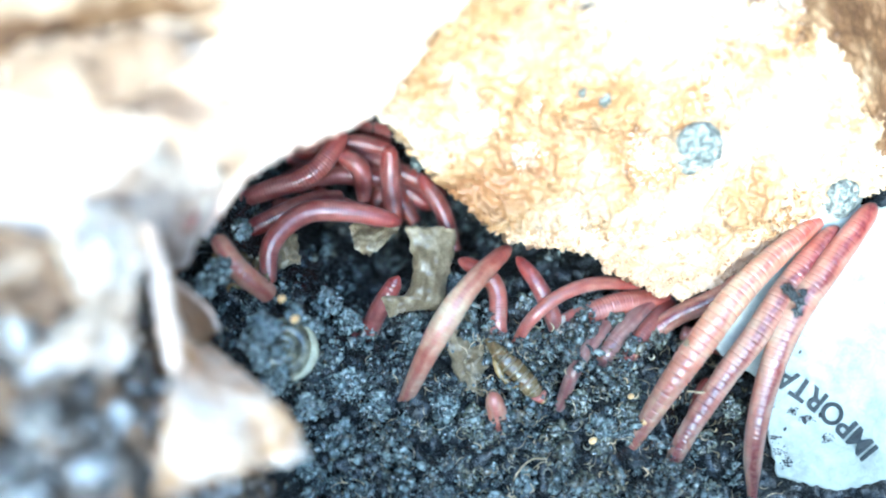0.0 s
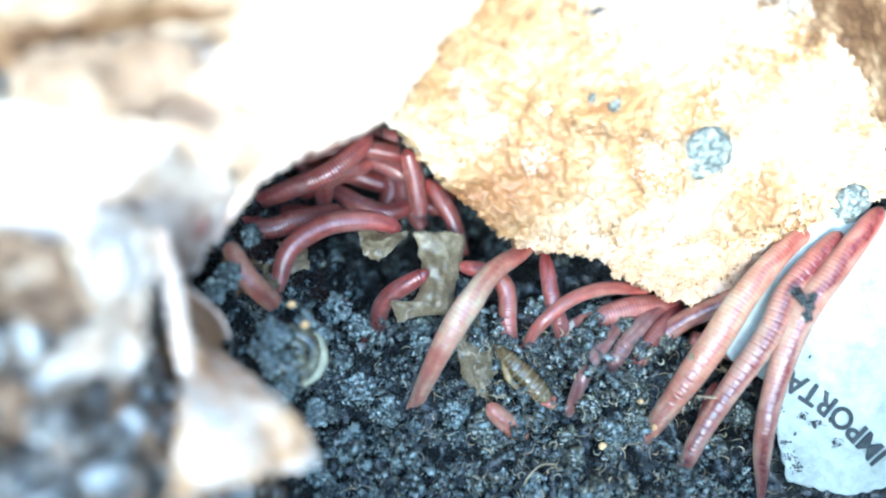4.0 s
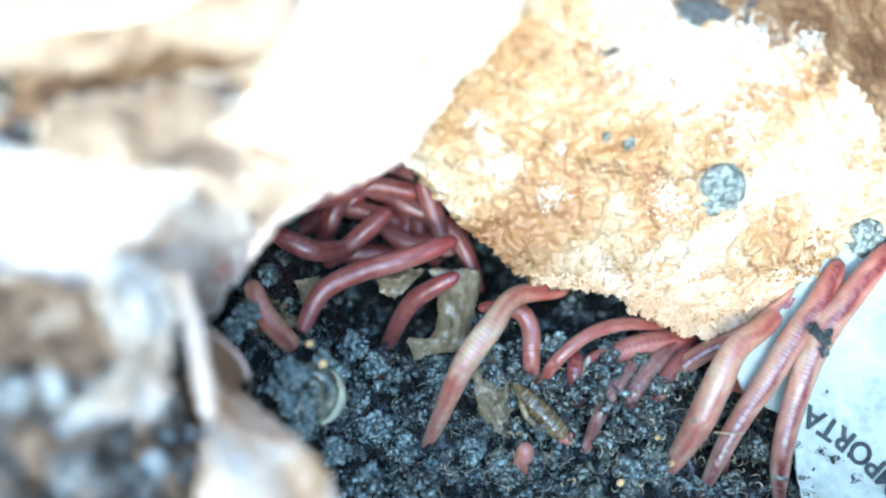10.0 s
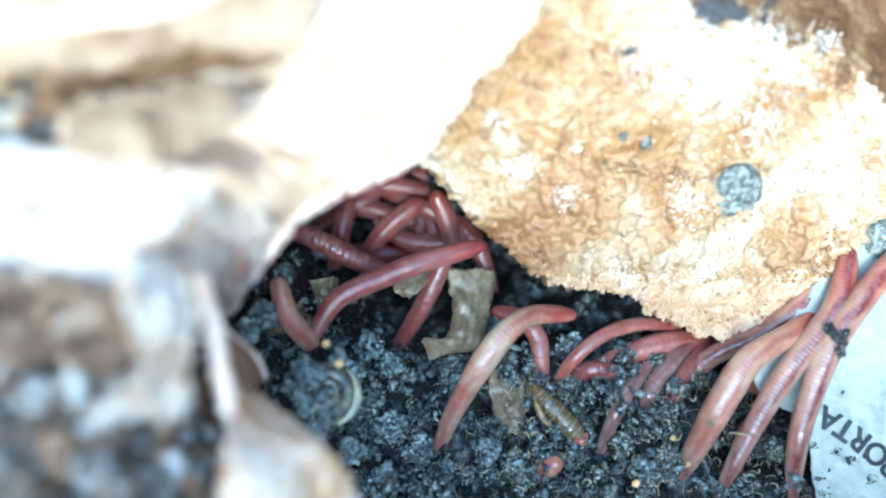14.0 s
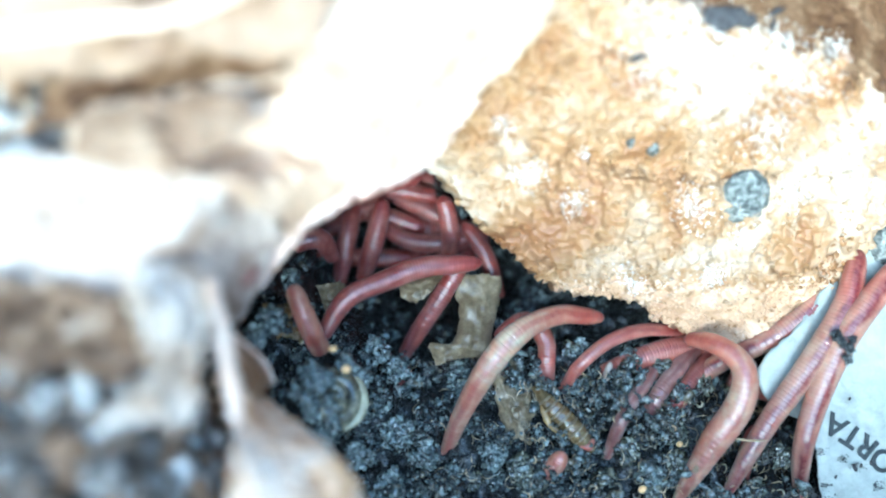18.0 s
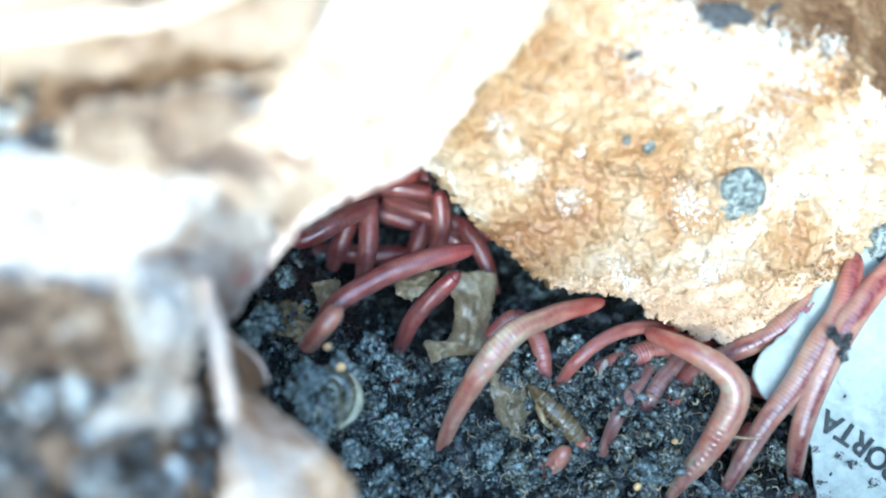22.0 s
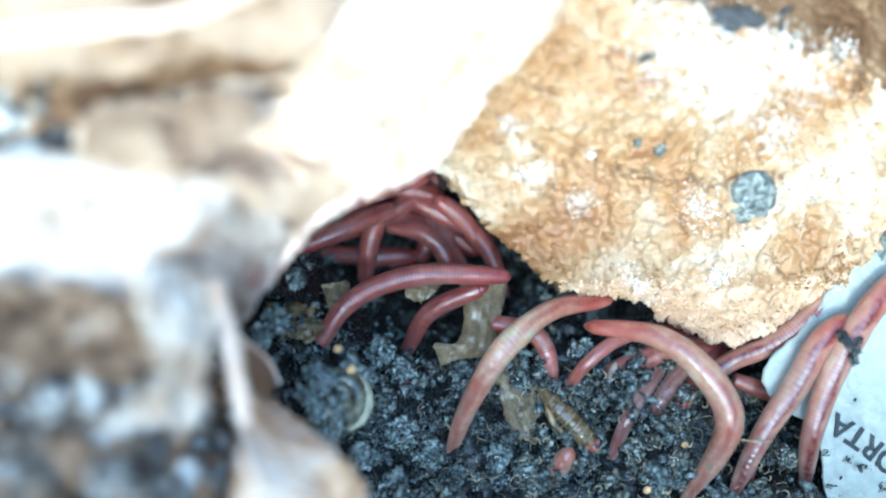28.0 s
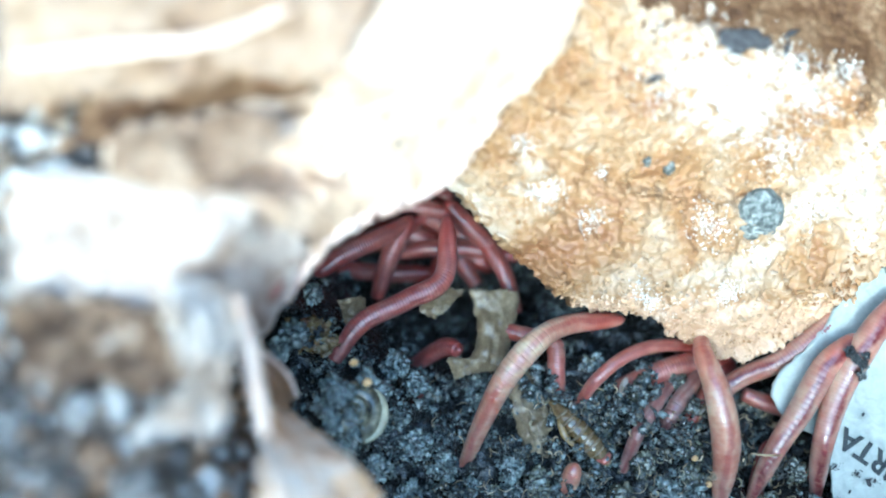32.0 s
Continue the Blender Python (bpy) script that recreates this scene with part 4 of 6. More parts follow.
scrap("rotten_husk", "torn greenish-brown husk standing in the hollow",
      [(0.1, -2.5, -4.0), (1.2, -8.0, -4.0), (0.1, -12.0, -2.5), (-3.0, -12.1, -2.0), (-1.7, -15.0, -2.0)],
      [(7.6, -2.3, -6.0), (6.7, -7.5, -5.0), (5.9, -11.5, -4.0), (5.2, -13.6, -3.5), (1.2, -14.2, -2.5)],
      husk_mat, "husk", ruffle=0.8, size=4, bulge=1.2, seed=41.0, fray=0.6)
scrap("rotten_husk", "yellowish husk scrap under the worms",
      [(-7.3, -3.4, -3.0), (-6.5, -5.8, -3.0), (-4.6, -6.5, -3.0), (-2.7, -5.4, -3.0)], [(-6.6, -1.7, -4.0), (-4.3, -2.5, -4.0), (-1.9, -2.5, -4.0), (-0.3, -2.5, -4.0)],
      husk_mat, "husk", ruffle=0.6, size=3, bulge=0.6, seed=45.0, fray=0.5)
scrap("leaf_shred", "brown wet shred of decayed leaf",
      [(6.7, -13.4, -5.0), (6.0, -17.3, -4.0), (6.6, -21.8, -3.5), (8.0, -24.8, -3.0)], [(11.1, -14.9, -6.0), (11.1, -18.8, -4.5), (11.1, -22.6, -3.5), (10.7, -25.2, -3.0)],
      husk_mat, "leaf shred", ruffle=1.2, size=3, bulge=0.8, seed=51.0, fray=0.8)
scrap("leaf_shred", "olive scrap of leaf in the dark gap",
      [(-18.1, -4.5, 0.0), (-17.0, -6.8, 0.0), (-16.0, -9.1, 1.0)], [(-14.7, -3.8, 0.0), (-13.9, -6.0, 0.0), (-13.4, -8.0, 1.0)],
      husk_mat, "leaf shred", ruffle=0.8, size=3, bulge=0.6, seed=55.0, fray=0.6)

scrap("leaf_shred", "amber-brown wet leaf mush beside the shell",
      [(-24.3, -8.3, 5.0), (-22.7, -10.9, 5.0), (-19.1, -12.3, 5.0)], [(-20.3, -6.7, 3.0), (-18.4, -8.5, 3.0), (-16.4, -10.8, 4.0)],
      amber_mat, "leaf shred", ruffle=1.4, size=2.5, bulge=0.6, seed=58.0, fray=0.8)
casing = thing("amber_casing", "ridged amber insect casing lying on the soil", "casing", (15.2, -22.2, -2.5))
o = np.array((15.2, -22.2, -2.5))
body = part("body", tube("body", [np.array(q) - o for q in ((11.5, -18.0, -3.0), (13.3, -20.3, -1.8), (15.9, -22.9, -1.6), (19.0, -26.3, -2.6))], [0.6, 1.15, 1.45, 1.4, 0.6], 44, 14, 0.25), amber_mat, casing)
for k in range(7):
    f = 0.2 + 0.1 * k
    c = curve_through([np.array(q) - o for q in ((11.5, -18.0, -3.0), (13.3, -20.3, -1.8), (15.9, -22.9, -1.6), (19.0, -26.3, -2.6))], 101)
    m, d = c[int(f * 100)], c[int(f * 100) + 1] - c[int(f * 100) - 1]
    d /= np.linalg.norm(d)
    side = np.cross(d, (0, 0, 1))
    r = float(np.interp(f, [0, 0.25, 0.5, 0.75, 1], [0.6, 1.15, 1.45, 1.4, 0.6])) + 0.02
    part("ridge", tube("ridge", [m + r * (math.cos(b) * side + math.sin(b) * np.array([0, 0, 1.0])) for b in np.linspace(0.3, 2.8, 7)], [0.1, 0.2, 0.2, 0.1], 18, 6), husk_mat, body)
part("strap", tube("strap", [np.array(q) - o for q in ((12.5, -18.6, -2.4), (12.5, -20.9, -1.6), (13.3, -22.9, -1.2), (15.5, -24.7, -1.6))], [0.25, 0.45, 0.5, 0.4, 0.2], 40, 10, 0.25), strap_mat, casing, "curved amber strap")
part("tip", tube("tip", [np.array(q) - o for q in ((17.4, -25.6, -1.9), (18.4, -25.8, -1.4), (19.1, -24.9, -1.6))], [0.35, 0.5, 0.3], 16, 8, 0.4), worm_pink, casing, "pink fleshy tip")


pebble("pale_grain", "pale rice-like grain lying on a worm", "grain", (21.6, -16.1, -4.2), 0.55, 1.6, 0.5, pale_grain_mat, -15)
for q, r in (((-12.8, -15.8, 9.0), 0.62), ((-14.5, -13.3, 9.0), 0.55), ((32.1, -28.8, -1.2), 0.5), ((0.7, -31.3, -1.5), 0.8), ((14.3, -28.0, -1.8), 0.6), ((25.4, -31.3, -1.5), 0.6), ((17.0, -27.7, -2.0), 0.5), ((30.7, -25.5, -2.5), 0.45)):
    pebble("seed", "tiny glossy orange seed on the soil", "seed", q, r, r * 0.85, r * 0.8, seed_mat, 20, "seeds on the soil")

def clod(label, q, spread, seed):
    """One craggy clod of stuck-together crumbs."""
    bm = bmesh.new()
    bmesh.ops.create_icosphere(bm, subdivisions=5 if spread > 1.2 else 4, radius=1)
    for v in bm.verts:
        c = v.co * spread * 0.62
        near = noise.voronoi(c * 1.7 + Vector((seed, 0, 0)))[0]
        tiny = noise.voronoi(c * 4.2 + Vector((0, seed, 0)))[0]
        r = 1 + 0.75 * noise.fractal(v.co * 1.3 + Vector((0, 0, seed)), 0.7, 2.0, 3) + (0.3 * (near[1] - near[0]) + 0.22 * (tiny[1] - tiny[0]) + 0.25 * noise.noise(c * 3.3) - 0.2) * min(1, 1.6 / spread)
        v.co = Vector((v.co.x, v.co.y, v.co.z * 0.55)) * spread * 0.5 * r * MM
    ob = part("soil_clod", bm, clod_mat)
    smooth(ob.data)
    ob.location = Vector(q) * MM
    return tagged(ob, label, "soil clod", "clods in the hollow")


knob_shapes = lumps(2, 12, 1.3, 52.0)


def clod_pile(q, spread, n):
    """A knobbly clod: wet crumbs stuck over a rough dome."""
    at, size = [], []
    for k in range(n):
        a, u = rng.uniform(0, 2 * math.pi), rng.random()
        f = math.sqrt(u) * (0.8 + 0.35 * noise.noise(Vector((math.cos(a) + q[0], math.sin(a), q[1]))))
        h = math.sqrt(max(0, 1 - f * f)) * (0.75 + 0.4 * noise.noise(Vector((f * math.cos(a) * 2, f * math.sin(a) * 2, q[0]))))
        at.append((spread * f * math.cos(a), spread * f * math.sin(a), spread * 0.8 * h - 0.4 + rng.normal() * 0.18))
        size.append(0.2 + 0.34 * rng.random() ** 1.5)
    ob = part("soil_clod", scatter("soil_clod", np.array(at), np.array(size), knob_shapes, rng), olive_clod_mat if rng.random() < (q[0] + 2) / 40 else clod_mat)
    ob.location = Vector(q) * MM
    return tagged(ob, "knobbly clump of wet black compost", "soil clod", "clods in the hollow")


for q, spread in (((-7.1, -24.0, -2.5), 2.6), ((-3.3, -27.0, -2.5), 2.3), ((-10.1, -13.6, 0.0), 2.1), ((-7.1, -15.8, -1.0), 1.9), ((-24.3, -11.7, 8.0), 1.8), ((-22.2, -9.6, 8.0), 1.6), ((-20.4, -4.3, 5.0), 1.3), ((-17.1, -16.3, 8.5), 1.5), ((-18.6, -18.7, 7.5), 1.2),
                  ((-12.9, -15.2, 8.0), 1.2), ((-16.6, -17.6, 9.0), 1.3), ((-15.2, -16.6, 9.2), 1.0), ((-17.4, -19.3, 8.6), 1.0), ((-15.0, -19.6, 9.0), 0.5), ((-17.1, -20.9, 7.6), 1.3), ((-14.4, -22.3, 6.6), 1.2), ((-11.5, -16.6, 4.0), 1.6), ((2.0, -18.8, -4.0), 1.9), ((5.7, -27.0, -3.0), 2.1), ((16.7, -19.6, -5.0), 1.5), ((23.9, -26.3, -3.0), 1.9), ((30.0, -27.8, -3.0), 1.8), ((26.8, -29.9, -2.5), 1.9), ((20.7, -30.7, -2.5), 1.9),
                  ((10.6, -30.7, -2.5), 1.9), ((44.2, -27.0, -2.5), 1.7), ((-16.1, -23.7, 4.0), 1.9), ((-12.0, -26.7, 1.5), 2.1), ((-7.8, -30.6, -1.5), 2.3)):
    clod_pile(q, spread, int(30 + 22 * spread * spread))
for k in range(95):
    x, y = rng.uniform(-20, 52), rng.uniform(-43, -9)
    z = float(ground_height(x, y))
    spread = rng.uniform(0.9, 2.1)
    if z < 8 and not (x > 42 and y < -6) and not (y > -12 and x > 8) and ((x + 3) / 9) ** 2 + ((y + 9) / 7) ** 2 > 1:
        clod_pile((x, y, z + 3.0 * wave((x, y, 0), 4.2, 1.0) + 0.2), spread, int(25 + 22 * spread * spread))
for q, r in (((49.6, -11.4, 4.6), 0.75), ((50.2, -12.2, 4.8), 0.7), ((51.0, -13.1, 4.8), 0.65), ((50.8, -14.4, 4.6), 0.6), ((51.5, -11.9, 4.8), 0.5)):
    clod("dark crumb stuck where the worms cross", q, r * 1.9, q[0]).data.materials[0] = soil_mat

fibres = []
frng = np.random.default_rng(8)
for k in range(260):
    x, y = frng.uniform(-8, 52), frng.uniform(-42, -14)
    z = float(ground_height(x, y)) + frng.uniform(0.6, 1.6)
    a, n = frng.uniform(0, 6.28), frng.uniform(0.3, 1.3)
    fibres.append(tube("f", [(x, y, z), (x + n * math.cos(a), y + n * math.sin(a), z + frng.uniform(0, 0.9)), (x + 2 * n * math.cos(a + 0.4), y + 2 * n * math.sin(a + 0.4), z + frng.uniform(-0.5, 0.6))], [0.03, 0.06, 0.02], 7, 4))
for k in range(80):
    x, y = frng.uniform(10, 46), frng.uniform(-40, -16)
    z = float(ground_height(x, y)) + frng.uniform(0.8, 2.4)
    a, n = frng.uniform(0, 6.28), frng.uniform(0.25, 0.8)
    fibres.append(tube("f", [(x, y, z), (x + n * math.cos(a), y + n * math.sin(a), z + frng.uniform(0.1, 0.8)), (x + 2 * n * math.cos(a + 0.8), y + 2 * n * math.sin(a + 0.8), z + frng.uniform(0, 1.2))], [0.06, 0.12, 0.03], 7, 5))
bm = bmesh.new()
for f in fibres:
    bm.from_mesh(f)
    bpy.data.meshes.remove(f)
tagged(part("plant_fibres", bm, fibre_mat), "fine brown plant fibres caught in the compost", "fibres", kind="stuff")
curls = []
for k in range(170):
    x, y = frng.uniform(8, 48), frng.uniform(-40, -17)
    z = float(ground_height(x, y)) + 3.0 * wave((x, y, 0), 4.2, 1.0) + frng.uniform(0.7, 2.2)
    a, r, tilt = frng.uniform(0, 6.28), frng.uniform(0.25, 0.6), frng.uniform(-0.8, 0.8)
    curls.append(tube("c", [(x + r * math.cos(a + b), y + r * math.sin(a + b), z + tilt * r * math.sin(b)) for b in np.linspace(0, frng.uniform(2.2, 4.6), 6)], [0.05, frng.uniform(0.1, 0.2), 0.14, 0.04], 10, 6, 0.5))
bm = bmesh.new()
for c in curls:
    bm.from_mesh(c)
    bpy.data.meshes.remove(c)
tagged(part("leaf_curls", bm, curl_mat), "tiny curled olive and tan shreds of rotted leaf", "leaf shreds", kind="stuff")
root = part("root_fibre", tube("root_fibre", [(14.6, -39.1, -2.0), (15.0, -35.9, -0.6), (16.9, -33.7, 0.0), (19.2, -33.6, -1.0)], [0.12, 0.14, 0.12, 0.08], 40, 6), fibre_mat)
tagged(root, "thin curled straw-coloured root on soil", "root")
straw = part("straw", tube("straw", [(37.2, -24.6, 1.0), (39.3, -24.8, 1.5), (41.3, -24.8, 1.0)], [0.1, 0.13, 0.05], 20, 6), fibre_mat)
tagged(straw, "short dry straw bit across a worm", "straw")


# ---- worms ----
RINGS = {}


def ring(r0, r1, half, last):
    """One ring of a worm's body, along z: a soft barrel from radius r0 to r1 (mm)."""
    key = (round(r0, 2), round(r1, 2), round(half, 2), last)
    if key in RINGS:
        return RINGS[key]
    sides, verts, faces = 16, [], []
    spots = [(-1.0, 0.87), (-0.68, 0.973), (-0.54, 0.992), (-0.34, 1.0), (-0.14, 0.992), (0.0, 0.977), (0.14, 0.992), (0.34, 1.0), (0.54, 0.992), (0.68, 0.973), (1.0, 0.87)]
    if last:
        spots = [(-1.0, 0.9), (-0.4, 0.98), (0.2, 0.92), (0.7, 0.72), (1.1, 0.35), (1.25, 0.08)]
    for f, k in spots:
        r = (r0 + (r1 - r0) * (f + 1) / 2) * k
        for i in range(sides):
            a = 2 * math.pi * i / sides
            verts.append((r * math.cos(a) * MM, r * 0.95 * math.sin(a) * MM, f * half * MM))
    for j in range(len(spots) - 1):
        for i in range(sides):
            faces.append((j * sides + i, j * sides + (i + 1) % sides, (j + 1) * sides + (i + 1) % sides, (j + 1) * sides + i))
    faces += [tuple(reversed(range(sides))), tuple(range((len(spots) - 1) * sides, len(spots) * sides))]
    RINGS[key] = data_mesh("ring", verts, faces)
    return RINGS[key]


def girth(kind, s):
    """The body's radius, from tail 0 to head 1, as a share of its thickest."""
    if kind == "clit":
        return float(np.interp(s, [0, 0.1, 0.3, 0.45, 0.56, 0.64, 0.8, 0.93, 1], [0.5, 0.62, 0.82, 0.98, 1, 0.86, 0.8, 0.68, 0.42]))
    if kind == "long":
        return float(np.interp(s, [0, 0.15, 0.35, 0.5, 0.7, 0.9, 0.97, 1], [0.34, 0.72, 1, 1, 0.82, 0.62, 0.5, 0.32]))
    if kind == "tailed":
        return float(np.interp(s, [0, 0.15, 0.45, 0.65, 0.85, 0.95, 1], [0.32, 0.68, 0.9, 1, 0.92, 0.78, 0.5]))
    if kind == "blunt":
        return float(np.interp(s, [0, 0.4, 0.85, 1], [0.95, 1, 0.9, 0.66]))
    return float(np.interp(s, [0, 0.2, 0.6, 0.85, 0.95, 1], [0.72, 0.9, 1, 0.88, 0.7, 0.45]))


def worm(name, mat, r, n, gap, kind, label):
    ob = thing(name, label, "worm", group="earthworms in the hollow")
    ob["girth"] = r
    for k in range(n):
        s0, s1 = max(0, (k - 0.5) / n), min(1, (k + 0.8) / n)
        m = ring(r * girth(kind, s0), r * girth(kind, s1), 0.74 * gap, k == n - 1)
        piece = new("body_ring", m if not m.materials or m.materials[0] == mat else m.copy())
        if not piece.data.materials:
            piece.data.materials.append(mat)
        elif piece.data.materials[0] != mat:
            piece.data.materials[0] = mat
        piece.parent = ob
        s = k / n
        wob = 0.14 * noise.noise(Vector((s * 4, r * 9 + n, 0))) + 0.03 * noise.noise(Vector((k * 0.9, r * 3, n)))
        pale = math.exp(-((s - 0.52) / 0.12) ** 2) * {"clit": 1.9, "long": 0.9, "tailed": 0.5}.get(kind, 0)
        red = step((s - 0.68) / 0.2) if kind != "blunt" else 0
        tail = step((0.36 - s) / 0.3) if kind in ("clit", "long", "tailed") else 0
        piece.color = ((1 + wob) * (1 + 0.12 * pale) * (1 - 0.18 * tail), (1 + 1.3 * wob) * (1 + 0.38 * pale) * (1 - 0.3 * red) * (1 + 0.04 * tail),
                       (1 + 1.3 * wob) * (1 + 0.38 * pale) * (1 - 0.28 * red) * (1 + 0.1 * tail), (k + 2) * gap * MM)
    return ob


def crawl(ob, keys):
    """Keys each body ring along the worm's curves: (seconds, points in mm from tail to head)."""
    if len(keys) == 1:
        keys = [(0, keys[0][1]), (32, keys[0][1])]
    if keys[0][0] > 0:
        keys = [(0, keys[0][1])] + keys
    if keys[-1][0] < 32:
        keys = keys + [(32, keys[-1][1])]
    base = np.array(keys[0][1][0])
    ob.location = Vector(base) * MM
    pieces = list(ob.children)
    n = len(pieces)
    rows = [[] for _ in pieces]
    for t, points in keys:
        c = curve_through(points, 4 * n + 1)
        for k in range(n):
            i = 4 * k + 2
            p = c[i] - base
            d = Vector(c[min(i + 3, 4 * n)] - c[max(i - 3, 0)]).normalized()
            side = d.cross(Vector((0, 0, 1)))
            side = side.normalized() if side.length > 0.05 else Vector((1, 0, 0))
            m = Matrix((side * -1, side.cross(d), d)).transposed()
            if m.determinant() < 0:
                m = Matrix((side, side.cross(d), d)).transposed()
            rows[k].append((t, Matrix.Translation(Vector(p) * MM) @ m.to_4x4()))
    for piece, r in zip(pieces, rows):
        walk(piece, r)


crawler_a = worm("pale_worm", worm_pale, 1.75, 30, 1.29, "clit", "plump pale pink earthworm with a glossy swollen band")
crawler_b = worm("hooked_worm", worm_pink, 1.35, 22, 0.90, "plain", "thin pink earthworm bending out of a husk")
crawler_c = worm("retreating_worm", worm_red, 1.25, 16, 1.15, "plain", "short red earthworm drawing back into the soil")
crawler_d = worm("young_worm", worm_pale, 1.45, 12, 1.00, "blunt", "small plump pink worm poking out of soil")
crawler_e = worm("long_worm", worm_pale, 1.98, 38, 1.15, "long", "long pale earthworm stretching between soil and bread")
crawler_f = worm("striped_worm", worm_striped, 1.8, 34, 1.18, "tailed", "pink earthworm with a dark line along its back")
crawler_g = worm("straight_worm", worm_striped, 1.85, 36, 1.28, "tailed", "pink earthworm lying straight over a white label")
crawler_h = worm("deep_worm", worm_red, 1.2, 12, 0.94, "plain", "dark red earthworm deep in the soil")
crawler_i = worm("edge_worm", worm_striped, 1.5, 30, 1.07, "plain", "pink earthworm pressed against the bread's lower edge")
crawler_j = worm("arched_worm", worm_pink, 1.0, 28, 0.91, "plain", "slender pink earthworm arching into the dark gap")
crawler_k = worm("buried_worm", worm_pink, 1.7, 22, 0.89, "plain", "thick pink earthworm lying under the bread")
crawler_l = worm("grey_worm", worm_grey, 1.05, 20, 0.97, "plain", "thin greyish translucent earthworm leaning on soil")
crawler_m = worm("grey_worm", worm_grey, 1.25, 18, 0.98, "plain", "greyish pink earthworm standing in the soil")
crawler_n = worm("grey_worm", worm_red, 1.2, 18, 0.93, "plain", "dull pink earthworm rising from the soil")
crawler_o = worm("crossing_worm", worm_pink, 1.4, 14, 0.84, "plain", "pink earthworm crossing beneath the label's edge")
crawler_p = worm("left_worm", worm_pale, 1.45, 14, 0.78, "blunt", "small pink earthworm bent beside a snail shell")
crawler_q = worm("arch_worm", worm_red, 1.5, 30, 0.94, "plain", "red earthworm arching out of the soil towards bread")
crawler_r = worm("reaching_worm", worm_red, 1.4, 18, 1.03, "plain", "red earthworm reaching out of a dark hole")
crawler_s = worm("cluster_worm", worm_red, 1.55, 20, 0.81, "plain", "dark pink earthworm tangled with others under leaves")
crawler_t = worm("cluster_worm", worm_red, 1.5, 20, 0.66, "plain", "dark red earthworm wriggling in the hollow")
crawler_u = worm("cluster_worm", worm_red, 1.5, 18, 0.63, "plain", "dark red earthworm wriggling in the hollow")
crawler_v = worm("cluster_worm", worm_red, 1.6, 22, 0.97, "plain", "thick dark red earthworm curving along the leaf")
crawler_w = worm("cluster_worm", worm_red, 1.45, 20, 0.89, "plain", "dull red earthworm lying deep among others")
crawler_x = worm("cluster_worm", worm_red, 1.5, 18, 0.95, "plain", "dull red earthworm lying deep among others")
crawler_y = worm("cluster_worm", worm_red, 1.4, 18, 1.01, "plain", "dull red earthworm lying deep among others")
crawler_z = worm("cluster_worm", worm_red, 1.5, 18, 0.88, "plain", "dull red earthworm lying deep among others")
crawler_aa = worm("cluster_worm", worm_red, 1.5, 18, 0.80, "plain", "dull red earthworm lying deep among others")
crawler_ab = worm("shaded_worm", worm_red, 1.3, 16, 0.76, "plain", "brownish red earthworm in the shade of bread")
crawler_ac = worm("cluster_worm", worm_red, 1.45, 18, 0.83, "plain", "dull red earthworm lying deep among others")
crawler_ad = worm("cluster_worm", worm_red, 1.45, 18, 0.77, "plain", "dull red earthworm lying deep among others")
crawler_ae = worm("cluster_worm", worm_red, 1.45, 18, 0.69, "plain", "dull red earthworm lying deep among others")
crawler_af = worm("cluster_worm", worm_red, 1.45, 18, 0.57, "plain", "dull red earthworm lying deep among others")
crawler_ag = worm("cluster_worm", worm_red, 1.45, 18, 0.70, "plain", "dull red earthworm lying deep among others")
crawler_ah = worm("deep_worm", worm_red, 1.2, 12, 0.78, "plain", "dark red earthworm deep in the soil")
crawler_ai = worm("cluster_worm", worm_red, 1.45, 18, 0.64, "plain", "dull red earthworm lying deep among others")


scab = clod("pale crumb carried on the long worm's back", (0, 0, 0), 0.8, 3.0)
scab.data.materials[0] = husk_mat


